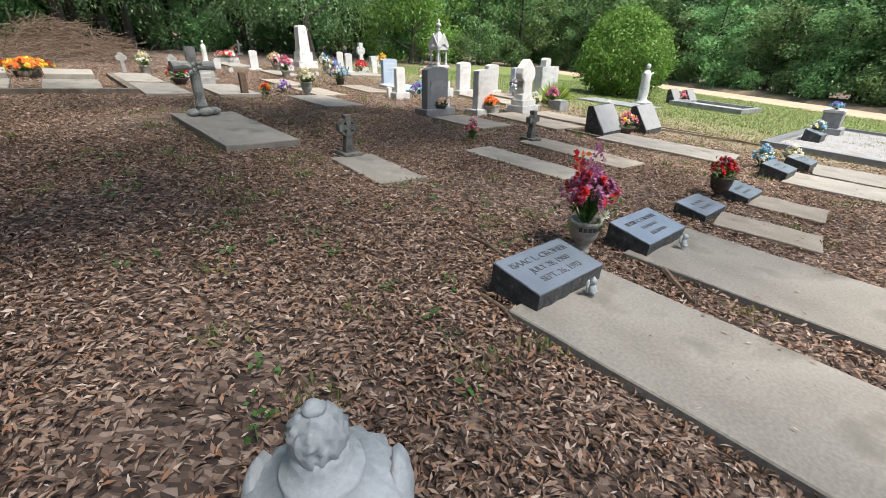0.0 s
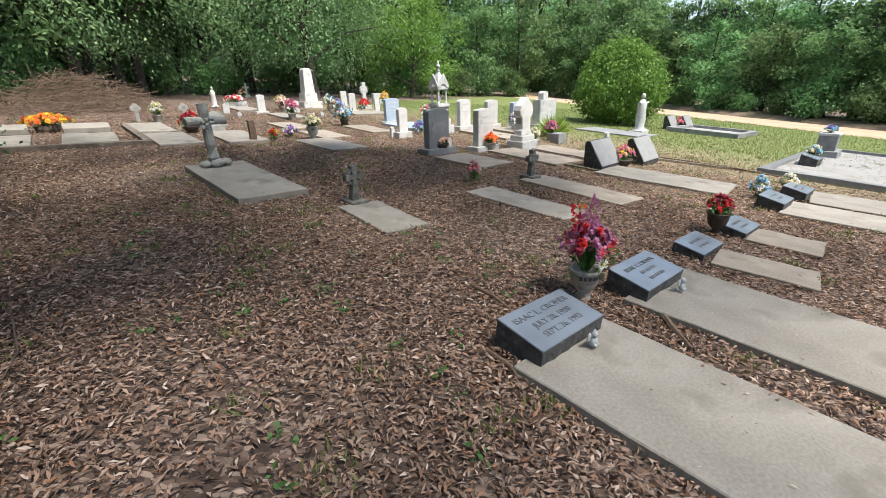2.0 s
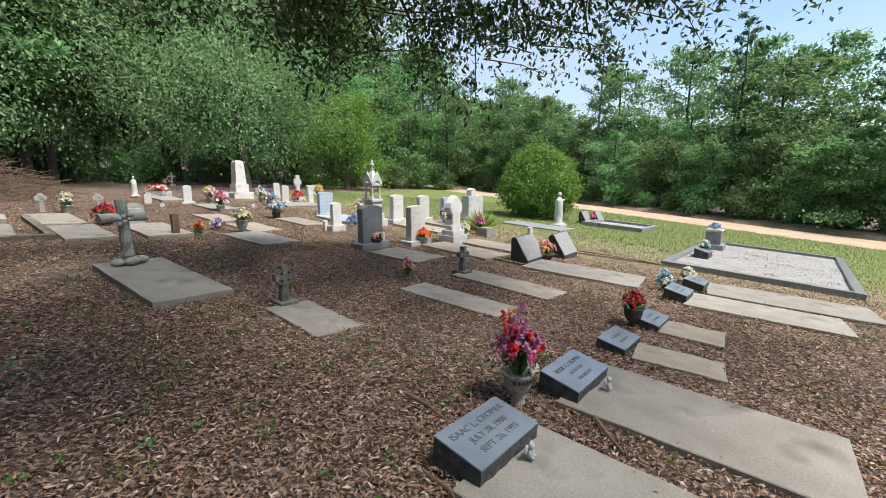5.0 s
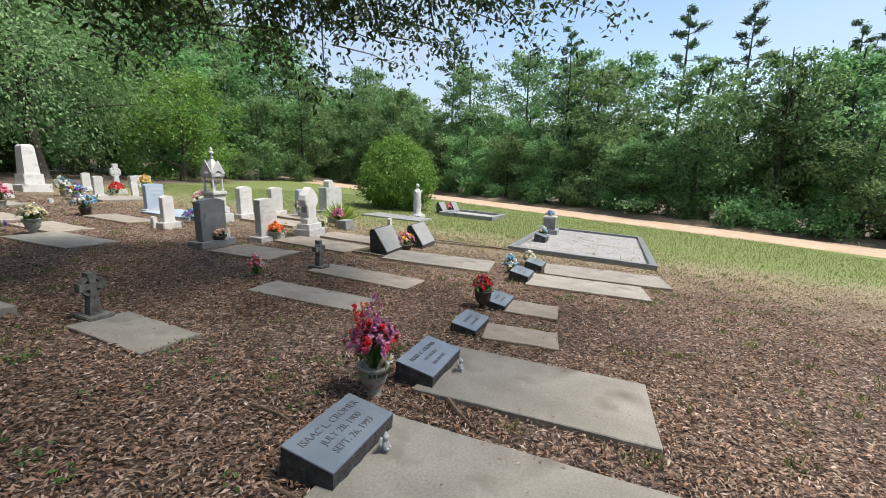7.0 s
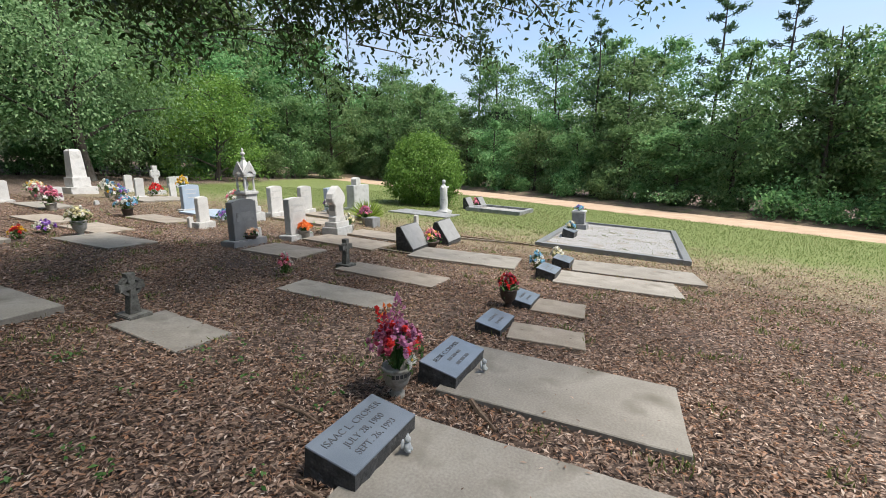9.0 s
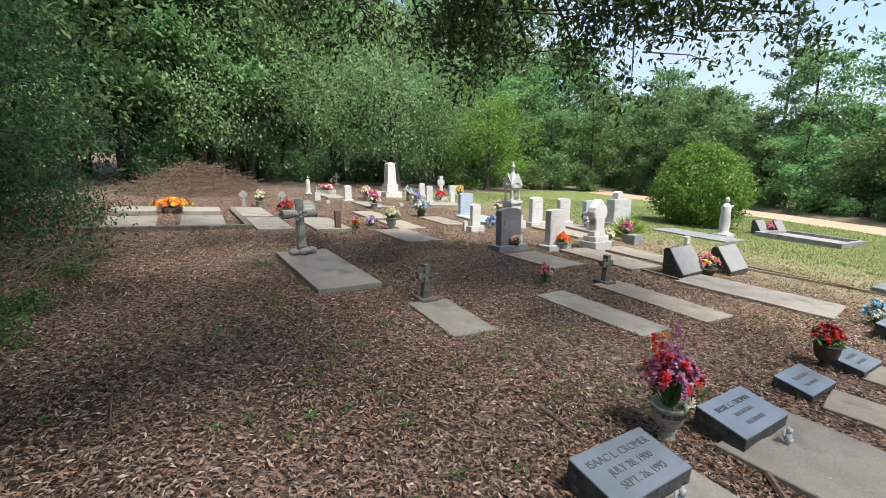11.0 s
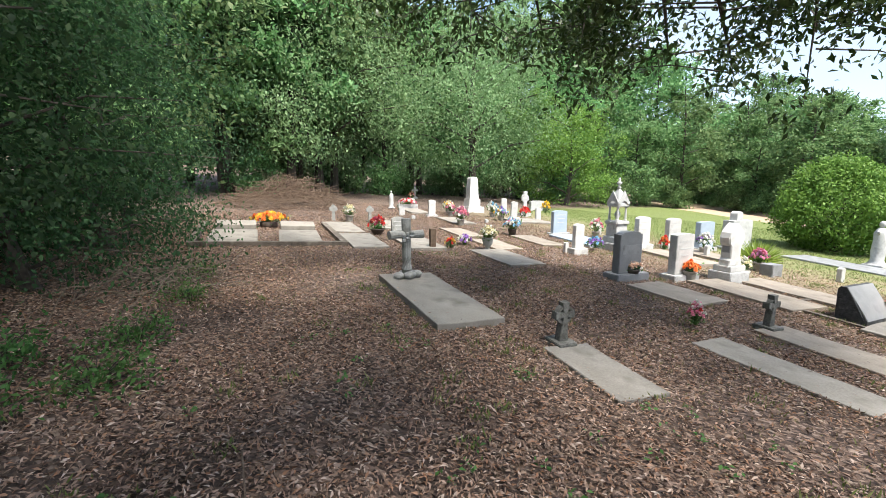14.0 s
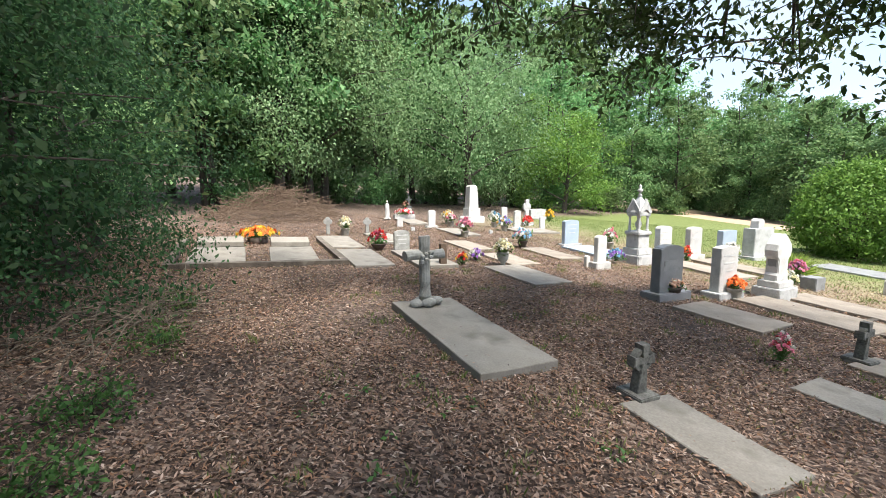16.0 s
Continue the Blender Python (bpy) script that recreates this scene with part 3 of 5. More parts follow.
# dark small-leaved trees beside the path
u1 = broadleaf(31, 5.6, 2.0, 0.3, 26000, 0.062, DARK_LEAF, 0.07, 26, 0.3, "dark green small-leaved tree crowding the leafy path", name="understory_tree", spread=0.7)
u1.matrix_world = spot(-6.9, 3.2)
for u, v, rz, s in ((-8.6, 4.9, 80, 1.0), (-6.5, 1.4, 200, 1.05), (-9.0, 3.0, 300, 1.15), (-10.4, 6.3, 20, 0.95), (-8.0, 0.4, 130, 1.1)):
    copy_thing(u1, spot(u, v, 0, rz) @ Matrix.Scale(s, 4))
low = shrub(33, 0.34, 0.5, 700, 0.055, WEED, "low green seedlings on the leafy ground", "seedling_patch", 9)
low.matrix_world = spot(-4.0, 2.3) @ Matrix.Scale(0.8, 4)
for u, v, s in ((-4.6, 2.9, 0.9), (-4.3, 1.6, 1.0), (-5.3, 3.9, 0.8), (-4.9, 2.1, 1.1), (-6.1, 4.7, 0.8)):
    copy_thing(low, spot(u, v, 0, u * 70) @ Matrix.Scale(s, 4))

# round glossy bush by the road
def round_bush():
    rng, rnd = np.random.default_rng(41), random.Random(41)
    t = thing("round_bush", spot(5.15, 18.4) @ Matrix.Diagonal((0.92, 0.92, 0.97, 1)), "large rounded glossy green bush on the lawn", "bush")
    bm, cs = bmesh.new(), []
    for k in range(330):
        a, f = k * 2.39996, (k + 0.5) / 330
        r = 1.6 * math.sin(math.pi * (0.16 + 0.80 * f)) ** 0.75 * (rnd.uniform(0.72, 1.08) + 0.22 * noise.noise(Vector((math.cos(a) * 2, math.sin(a) * 2, f * 5))))
        c = Vector((math.cos(a) * r, math.sin(a) * r, 0.15 + 2.75 * f))
        cs.append(c[:])
        if k % 9 == 0:
            tube([(0, 0, -0.1), (c.x * 0.35, c.y * 0.35, c.z * 0.5), c], [0.035, 0.02, 0.004], 5, bm)
    part("stem", bm, BARK, t)
    idx = np.repeat(np.arange(len(cs)), 70)
    pts = np.array(cs)[idx] + rng.normal(size=(len(idx), 3)) * np.array([0.15, 0.15, 0.14])
    pts[:, 2] = np.maximum(pts[:, 2], 0.03)
    n = len(idx)
    L = rng.uniform(0.07, 0.15, n)
    crown = new("crown", quads_mesh("crown", kites(pts, unit(rng.normal(size=(n, 3)) + np.array([0, 0, 0.4])), unit(rng.normal(size=(n, 3)) * 0.8 + unit(pts - np.array([0, 0, 1.2]))), L, L * 0.5), BUSH_LEAF))
    crown.parent = t


round_bush()

# spreading oak over the path; its rear crown is unseen, added for shade
def oak():
    rng, rnd = np.random.default_rng(51), random.Random(51)
    t = thing("oak_tree", spot(-2.6, -3.4, 0, 0), "spreading oak whose dark branches hang over the graves", "tree")
    bm = tube([(0, 0, -0.2), (0.05, 0.05, 1.5), (0.1, 0.2, 3.2), (0.2, 0.4, 5.0), (0.2, 0.5, 7.5), (0.2, 0.5, 9)], [0.42, 0.33, 0.3, 0.24, 0.14, 0.04], 12)
    clumps = []
    base = Vector((0.15, 0.3, 4.2))
    tips = [(-1.6, 10.7, 4.4), (-0.6, 11.2, 4.1), (0.4, 11.3, 3.9), (1.3, 11.6, 3.55), (2.2, 11.4, 3.4), (3.0, 11.7, 3.35), (3.9, 11.5, 3.5), (4.8, 11.6, 3.5), (5.7, 11.3, 3.6), (6.6, 10.6, 3.9), (2.0, 10.4, 4.4), (0.6, 9.8, 4.7), (3.4, 10.6, 4.3), (5.0, 10.2, 4.4),
            (4.4, 9.4, 5.2), (-2.6, 9.4, 5.0), (-2.2, 7.6, 5.8), (6.8, 8.8, 5.0), (2.4, 8.2, 5.8), (-5, -2, 7), (0, -5, 7), (4, -3, 7.5), (6.4, 1.0, 7.4), (7.4, -0.6, 7.4), (5.2, -1.2, 7.9)]
    # extra limbs above the view, added only to shade the near ground
    tips += [(rnd.uniform(-0.5, 11), rnd.uniform(-2, 4.8), rnd.uniform(6.4, 8.2)) for _ in range(9)]
    tips += [(3.6 + 2.0 * (k % 4) + rnd.uniform(-0.7, 0.7), 2.9 + 1.7 * (k // 4) + rnd.uniform(-0.6, 0.6), rnd.uniform(6.8, 8.0)) for k in range(12) if k % 3]
    tips += [(0.6 + rnd.uniform(-1.2, 1.2), 3.0 + 0.8 * k, rnd.uniform(6.8, 7.8)) for k in range(4)]
    for tip in tips:
        tip = Vector(tip)
        mid = base.lerp(tip, 0.45) + Vector((rnd.uniform(-0.3, 0.3), rnd.uniform(-0.3, 0.3), 1.3))
        late = base.lerp(tip, 0.78) + Vector((rnd.uniform(-0.3, 0.3), 0, 0.75))
        tube([base, mid, late, tip], [0.12, 0.07, 0.04, 0.012], 6, bm)
        for q in range(13):
            g = rnd.uniform(0.74, 1.04)
            p = mid.lerp(late, (g - 0.5) / 0.25) if g < 0.75 else late.lerp(tip, (g - 0.75) / 0.25)
            side = Vector((rnd.gauss(0, 0.75), rnd.gauss(0, 0.6), rnd.gauss(-0.05, 0.32)))
            tube([p, p + side * 0.6, p + side + Vector((0, 0, -0.12))], [0.014, 0.009, 0.003], 4, bm)
            clumps.append((p + side * 0.75, 0.30))
            clumps.append((p + side * 1.1 + Vector((0, 0, -0.1)), 0.26))
    part("trunk", bm, BARK, t, "dark oak trunk and spreading limbs")
    idx = np.repeat(np.arange(len(clumps)), 54)
    cs = np.array([c[:] for c, _ in clumps])
    pts = cs[idx] + rng.normal(size=(len(idx), 3)) * np.array([0.24, 0.24, 0.15])
    along = unit(rng.normal(size=(len(idx), 3)) - np.array([0, 0, 0.6]))
    normal = unit(rng.normal(size=(len(idx), 3)) + np.array([0, 0, 0.8]))
    L = rng.uniform(0.085, 0.15, len(idx))
    crown = new("crown", quads_mesh("crown", kites(pts, along, normal, L, L * 0.42), OAK_LEAF))
    crown.parent = t


oak()


# ---- graves ----
COVERED = []


def slab(u, v, w, length, thick, material, label, seed=0, rz=TURN):
    """A ledger lying with the slope; (u, v) is the middle of its head end, and its foot is at -y."""
    bm = box(-w / 2, w / 2, -length, 0, -0.06, thick, 0, None, 0.0, seed, 6)
    bmesh.ops.bevel(bm, geom=[e for e in bm.edges if len(e.link_faces) == 2 and e.calc_face_angle() > 1], offset=0.007, segments=1, affect="EDGES")
    jitter(bm, 0.008, seed, 5)
    COVERED.append((u, v, w, length, rz, thick))
    ob = mesh_ob("grave_slab", bm, material)
    ob.matrix_world = spot(u, v, 0, rz + random.Random(seed).uniform(-1, 1), True)
    return tagged(ob, label, "grave slab", "grave slabs")


SLAB = "flat weathered concrete grave slab set in the leaf litter"
slab(0.74, 2.505, 0.85, 1.95, 0.05, CONCRETE, "long pale concrete grave slab below a slanted granite marker", 1, rz=50)
slab(1.57, 3.455, 0.92, 1.68, 0.05, CONCRETE, "long pale concrete grave slab below a slanted granite marker", 2, rz=50)
slab(2.39, 4.17, 0.47, 0.76, 0.035, BROWN_CONCRETE, "short worn concrete slab level with the ground", 3, rz=57)
slab(3.1, 4.95, 0.55, 0.63, 0.03, BROWN_CONCRETE, "short worn concrete slab level with the ground", 4, rz=54)
slab(0.16, 6.13, 0.55, 1.52, 0.025, CONCRETE, SLAB, 5, rz=50)
slab(0.96, 7.15, 0.62, 1.68, 0.025, BROWN_CONCRETE, SLAB, 6, rz=47)
slab(2.35, 8.2, 1.0, 1.95, 0.045, CONCRETE, "pale concrete slab in a curbed double plot", 7, rz=56)
slab(4.18, 6.25, 0.88, 1.83, 0.04, CONCRETE, SLAB, 8, rz=56)
slab(5.0, 6.99, 1.0, 2.1, 0.04, CONCRETE, SLAB, 9, rz=56)
slab(-3.83, 6.38, 0.84, 2.15, 0.085, CONCRETE, "thick concrete grave slab at the foot of a log cross", 10, rz=49)
slab(-1.22, 5.03, 0.53, 1.04, 0.025, CONCRETE, "small concrete child's grave slab below a cross", 11, rz=45.5)
slab(-3.65, 9.66, 0.84, 1.52, 0.04, CONCRETE, "pale smooth grave slab bright in the light", 12, rz=52)
slab(-0.48, 8.6, 0.85, 1.15, 0.05, BROWN_CONCRETE, SLAB, 13, rz=54)
slab(0.55, 9.75, 0.9, 1.7, 0.05, BROWN_CONCRETE, SLAB, 14)
slab(1.35, 10.5, 0.8, 1.7, 0.05, BROWN_CONCRETE, SLAB, 15)
slab(-6.8, 9.2, 0.75, 1.7, 0.05, CONCRETE, SLAB, 16)
slab(-8.35, 10.5, 0.8, 1.75, 0.05, CONCRETE, SLAB, 17)
slab(-7.8, 11.8, 0.75, 1.6, 0.06, CONCRETE, SLAB, 18)
slab(-5.85, 9.9, 0.8, 1.7, 0.06, CONCRETE, SLAB, 19)
slab(-8.75, 7.5, 0.9, 1.6, 0.07, CONCRETE, "raised concrete grave slab inside a curbed plot", 20, rz=46)
slab(-7.85, 8.45, 0.84, 1.57, 0.07, CONCRETE, "raised concrete grave slab inside a curbed plot", 21, rz=46)


# ---- markers and monuments ----
def text_mesh(body, size, depth=0.002):
    cu = bpy.data.curves.new("lettering", "FONT")
    cu.body, cu.size, cu.align_x, cu.extrude = body, size, "CENTER", depth
    tmp = bpy.data.objects.new("lettering", cu)
    scene.collection.objects.link(tmp)
    bpy.context.view_layer.update()
    me = bpy.data.meshes.new_from_object(tmp)
    bpy.data.objects.remove(tmp)
    return me


def slant_marker(u, v, w, d, front, back, base, lines, label):
    """A low bevelled marker: polished sloping face, rock-faced sides."""
    t = thing("slant_marker", spot(u, v, base, TURN, True), label, "grave marker", "low granite markers")
    bm = bmesh.new()
    prof = [(-d / 2, -0.05), (d / 2, -0.05), (d / 2, back - 0.004), (-d / 2, front - 0.004)]
    f = bm.faces.new([bm.verts.new((-w / 2, y, z)) for y, z in prof])
    r = bmesh.ops.extrude_face_region(bm, geom=[f])
    for g in r["geom"]:
        if isinstance(g, bmesh.types.BMVert):
            g.co.x = w / 2
    bmesh.ops.recalc_face_normals(bm, faces=bm.faces[:])
    bmesh.ops.subdivide_edges(bm, edges=bm.edges[:], cuts=9, use_grid_fill=True)
    for q in bm.verts:
        edge_f = max(0.0, min(1.0, (0.9 * min(front, back) - q.co.z) * 12))
        q.co += noise.noise_vector(q.co * 16 + Vector((u, v, 0))) * 0.014 * edge_f
    part("body", bm, ROCK_GRANITE, t, "rock-faced dark granite sides")
    ang = math.atan2(back - front, d)
    face = bmesh.new()
    L = math.hypot(d, back - front)
    box(-w / 2 - 0.002, w / 2 + 0.002, -L / 2 - 0.002, L / 2 + 0.002, -0.012, 0.0, 0.003, face)
    fo = part("polished_face", face, BLUE_GRANITE, t, "polished blue-grey inscribed face")
    fo.matrix_local = pose(0, 0, (front + back) / 2 + 0.004, math.degrees(ang))
    for k, (line, size, y) in enumerate(lines):
        if line:
            me = text_mesh(line, size)
            me.materials.append(STONE_INK)
            ob = new("lettering", me)
        else:
            b = bmesh.new()
            for j in range(3):
                box(-size * 2.6 + j * size * 1.8, -size * 2.6 + j * size * 1.8 + size * 1.4, 0, size * 0.6, 0, 0.002, 0, b)
            ob = mesh_ob("lettering", b, STONE_INK)
        ob.parent = fo
        ob.matrix_local = pose(0, y, 0.001)
    return t


NOTE = "low slanted blue-grey granite marker with rock-faced dark sides"
slant_marker(0.7, 2.525, 0.61, 0.32, 0.09, 0.135, 0.055, [("ISAAC L. CROMER", 0.064, 0.06), ("JULY 28, 1900", 0.06, -0.02), ("SEPT. 26, 1993", 0.06, -0.10)], NOTE)
slant_marker(1.52, 3.4, 0.61, 0.31, 0.075, 0.13, 0.055, [("BESSIE C. CROMER", 0.054, 0.05), ("", 0.045, -0.02), ("", 0.045, -0.095)], NOTE)
slant_marker(2.3, 4.32, 0.52, 0.27, 0.05, 0.095, 0.02, [("", 0.05, 0.02), ("", 0.045, -0.06)], NOTE)
slant_marker(3.03, 5.05, 0.52, 0.27, 0.05, 0.095, 0.02, [("", 0.05, 0.02), ("", 0.045, -0.06)], NOTE)
slant_marker(4.1, 6.29, 0.54, 0.3, 0.08, 0.14, 0.04, [("", 0.05, 0.02), ("", 0.045, -0.06)], NOTE)
slant_marker(4.83, 7.02, 0.54, 0.3, 0.08, 0.14, 0.04, [("", 0.05, 0.02), ("", 0.045, -0.06)], NOTE)


def arched(w, h, rise, n=9, shoulder=0.0):
    """A slab outline with a rounded top."""
    hw = w / 2
    pts = [(-hw, 0), (hw, 0), (hw, h - rise)]
    if shoulder:
        pts.append((hw - shoulder, h - rise))
        hw -= shoulder
    for k in range(1, n):
        a = math.pi * k / n
        pts.append((hw * math.cos(a), h - rise + rise * math.sin(a)))
    if shoulder:
        pts.append((-hw, h - rise))
        hw += shoulder
    pts.append((-hw, h - rise))
    return pts


def headstone(u, v, w, h, d, material, label, rise=0.05, base=0.0, base_mat=None, shoulder=0.0, lean=0.0, bars=0, roll=0.0, base_w=0.16):
    t = thing("headstone", spot(u, v, 0, TURN, False, lean, roll), label, "headstone", "headstones")
    if base:
        part("plinth", box(-w / 2 - base_w / 2, w / 2 + base_w / 2, -d / 2 - base_w * 0.45, d / 2 + base_w * 0.45, -0.12, base, 0.012), base_mat or material, t)
    bm = prism(arched(w, h - base, rise, 9, shoulder), -d / 2, d / 2, 0.008)
    st = part("tablet", bm, material, t)
    st.matrix_local = pose(0, 0, base - (0.1 if not base else 0.002))
    if bars:
        pnl = bmesh.new()
        for k in range(bars):
            bw = w * (0.36 - 0.07 * (k % 3))
            z = (h - base) * (0.8 - 0.5 * k / max(bars, 2))
            box(-bw, bw, -d / 2 - 0.003, -d / 2 + 0.01, z - 0.012, z + 0.012, 0, pnl)
        part("lettering", pnl, GREY_MARBLE if material != GREY_GRANITE else PALE_GRANITE, st)
    return t


W_LABEL = "white marble headstone with a gently rounded top"
headstone(-0.76, 8.95, 0.52, 0.86, 0.17, DARK_GRANITE, "dark grey granite headstone with an arched top and pale panel", 0.05, 0.12, None, 0.04, bars=0, base_w=0.22)
pan = box(-0.19, 0.19, -0.089, -0.08, 0.46, 0.62, 0.002)
pan_ob = part("panel", pan, GREY_GRANITE, [o for o in scene.objects if o.name.startswith("headstone")][-1], "pale inscribed panel")
headstone(0.14, 9.65, 0.45, 0.86, 0.16, MARBLE, "plain white marble headstone on a low base", 0.03, 0.11, GREY_MARBLE, bars=3, base_w=0.2)
headstone(-1.85, 10.95, 0.25, 0.70, 0.12, MARBLE, "slim white marble headstone on a block base", 0.05, 0.14, None, base_w=0.16)
headstone(-0.5, 13.2, 0.42, 0.86, 0.16, MARBLE, W_LABEL, 0.06, 0.13, None, bars=2)
headstone(0.28, 14.15, 0.46, 0.84, 0.15, MARBLE, W_LABEL, 0.06, 0.12, None, bars=2)
headstone(1.1, 14.6, 0.58, 0.80, 0.16, BLUE_STONE, "blue-grey granite headstone with a flat top", 0.02, 0.08, PALE_GRANITE)
headstone(-2.8, 14.05, 0.50, 0.74, 0.14, BLUE_STONE, "pale blue granite headstone with a softly curved top", 0.04, 0.07, PALE_GRANITE, bars=3)
for u, v, w, h, lean in ((-8.35, 14.2, 0.2, 0.40, 0), (-7.5, 14.9, 0.26, 0.60, 2), (-6.7, 15.85, 0.23, 0.50, -2), (-6.2, 19.7, 0.28, 0.64, 0), (-5.1, 17.35, 0.28, 0.68, 3), (-4.25, 17.9, 0.22, 0.60, -2)):
    headstone(u, v, w, h, 0.09, MARBLE, "small upright white marble headstone with a rounded top", 0.05, 0.0 if w < 0.25 else 0.06, None, lean=lean)
headstone(-6.05, 10.0, 0.36, 0.57, 0.09, OLD_CONCRETE, "weathered grey marble tablet with an arched top", 0.07, bars=3)
for u, v, w, h in ((-7.54, 13.55, 0.12, 0.22), (-5.39, 14.9, 0.11, 0.23), (-3.2, 17.3, 0.13, 0.24), (-2.1, 10.9, 0.1, 0.35), (3.24, 11.95, 0.14, 0.40), (3.55, 10.75, 0.11, 0.36), (2.75, 10.4, 0.1, 0.2), (0.35, 15.0, 0.13, 0.52), (-1.75, 15.5, 0.13, 0.5), (1.0, 13.1, 0.13, 0.42)):
    headstone(u, v, w, h, 0.09, MARBLE if h > 0.3 else GREY_MARBLE, "short narrow marble footstone with a rounded top", 0.04)
headstone(-5.36, 22.9, 0.9, 0.5, 0.2, PALE_GRANITE, "wide low pale granite headstone near the woods", 0.03, 0.08)
headstone(-0.6, 9.75, 0.1, 0.32, 0.08, GREY_MARBLE, "short grey marble footstone beside the headstones", 0.03)


def obelisk():
    t = thing("obelisk", spot(-7.25, 18.4), "tall white marble obelisk on a stepped base", "monument")
    part("plinth", box(-0.4, 0.4, -0.4, 0.4, -0.15, 0.22, 0.015), MARBLE, t)
    part("die", box(-0.27, 0.27, -0.27, 0.27, 0.22, 0.55, 0.012), MARBLE, t)
    bm = bmesh.new()
    lathe([(0.30, 0.55), (0.24, 1.42), (0.18, 1.48), (0.0, 1.5)], 4, bm)
    for v in bm.verts:
        v.co = Matrix.Rotation(radians(45), 3, "Z") @ v.co
    part("shaft", bm, MARBLE, t)


obelisk()


def spire_monument():
    t = thing("spire_monument", spot(-1.1, 12.35) @ Matrix.Diagonal((0.88, 0.88, 1, 1)), "grey-white marble monument with an open arched canopy and a finial", "monument")
    part("plinth", box(-0.33, 0.33, -0.33, 0.33, -0.12, 0.2, 0.02), GREY_MARBLE, t)
    part("base_step", box(-0.26, 0.26, -0.26, 0.26, 0.2, 0.36, 0.02), GREY_MARBLE, t)
    part("die", box(-0.20, 0.20, -0.20, 0.20, 0.36, 0.66, 0.012), GREY_MARBLE, t)
    part("cornice", box(-0.24, 0.24, -0.24, 0.24, 0.66, 0.75, 0.02), GREY_MARBLE, t)
    for sx in (-1, 1):
        for sy in (-1, 1):
            c = part("column", lathe([(0.045, 0), (0.045, 0.03), (0.03, 0.05), (0.028, 0.30), (0.045, 0.34), (0.045, 0.37)], 12), GREY_MARBLE, t)
            c.matrix_local = pose(sx * 0.15, sy * 0.15, 0.75)
    urn = part("urn", lathe([(0.05, 0), (0.03, 0.04), (0.07, 0.10), (0.085, 0.17), (0.06, 0.22), (0.04, 0.25), (0.01, 0.28)], 16), GREY_MARBLE, t, smooth=True)
    urn.matrix_local = pose(0, 0, 0.75)
    part("arch_slab", box(-0.21, 0.21, -0.21, 0.21, 1.10, 1.18, 0.012), GREY_MARBLE, t)
    for k in range(4):
        gb = prism([(-0.21, 0), (-0.12, 0), (-0.07, 0.06), (0, 0.085), (0.07, 0.06), (0.12, 0), (0.21, 0), (0.21, 0.05), (0.0, 0.33), (-0.21, 0.05)], -0.225, -0.195, 0.004)
        g = part("gable", gb, GREY_MARBLE, t)
        g.matrix_local = pose(0, 0, 1.16, 0, 0, 90 * k)
    roof = lathe([(0.28, 1.18), (0.15, 1.40), (0.045, 1.53), (0.035, 1.55)], 4)
    for v in roof.verts:
        v.co = Matrix.Rotation(radians(45), 3, "Z") @ v.co
    part("roof", roof, GREY_MARBLE, t)
    part("finial", lathe([(0.03, 1.53), (0.06, 1.57), (0.025, 1.60), (0.025, 1.63), (0.075, 1.67), (0.06, 1.70), (0.02, 1.73), (0.04, 1.77), (0.0, 1.82)], 14), GREY_MARBLE, t, smooth=True)


spire_monument()


def pillar_stone():
    """White column stone with a niche and a scrolled, leaning top."""
    t = thing("scroll_monument", spot(1.0, 10.2), "white marble monument with a curved top on a stepped base", "monument")
    part("plinth", box(-0.27, 0.27, -0.22, 0.22, -0.12, 0.2, 0.012), GREY_MARBLE, t)
    part("base_step", box(-0.22, 0.22, -0.17, 0.17, 0.2, 0.31, 0.012), MARBLE, t)
    out = [(-0.17, 0), (0.17, 0), (0.17, 0.10), (0.14, 0.14), (0.14, 0.36), (0.2, 0.42), (0.22, 0.52), (0.19, 0.62), (0.12, 0.69), (0.06, 0.75), (0.0, 0.79), (-0.06, 0.75), (-0.12, 0.69), (-0.19, 0.62), (-0.22, 0.52), (-0.2, 0.42), (-0.14, 0.36), (-0.14, 0.14), (-0.17, 0.10)]
    b = part("tablet", prism(out, -0.10, 0.10, 0.012), MARBLE, t)
    b.matrix_local = pose(0, 0, 0.31)
    # no hollow is cut: a flat dark plate paints the shade of the recess
    nb = part("niche", prism(arched(0.13, 0.36, 0.07), -0.006, 0.006, 0), GREY_GRANITE, b, "dark arched plate painted as a shaded niche")
    nb.matrix_local = pose(-0.143, 0, 0.25, 0, 0, -90)
    tr = part("trim_band", prism(arched(0.17, 0.4, 0.085), -0.004, 0.004, 0), GREY_MARBLE, b)
    tr.matrix_local = pose(-0.141, 0, 0.235, 0, 0, -90)


pillar_stone()


def wide_monument():
    t = thing("block_monument", spot(2.05, 15.7), "wide grey granite monument with a white cap stone on top", "monument")
    part("plinth", box(-0.55, 0.55, -0.25, 0.25, -0.12, 0.1, 0.01), PALE_GRANITE, t)
    part("die", box(-0.44, 0.44, -0.16, 0.16, 0.1, 0.86, 0.012), PALE_GRANITE, t)
    part("cap_stone", prism(arched(0.26, 0.26, 0.08), -0.11, 0.11, 0.008), MARBLE, t).matrix_local = pose(-0.1, 0, 0.858)


wide_monument()
tagged(mesh_ob("stone_block", box(-0.17, 0.17, -0.13, 0.13, -0.05, 0.24, 0.012, None, 0.006, 3), GREY_GRANITE), "low rough grey granite block beside flowers", "stone block").matrix_world = spot(1.98, 11.6)


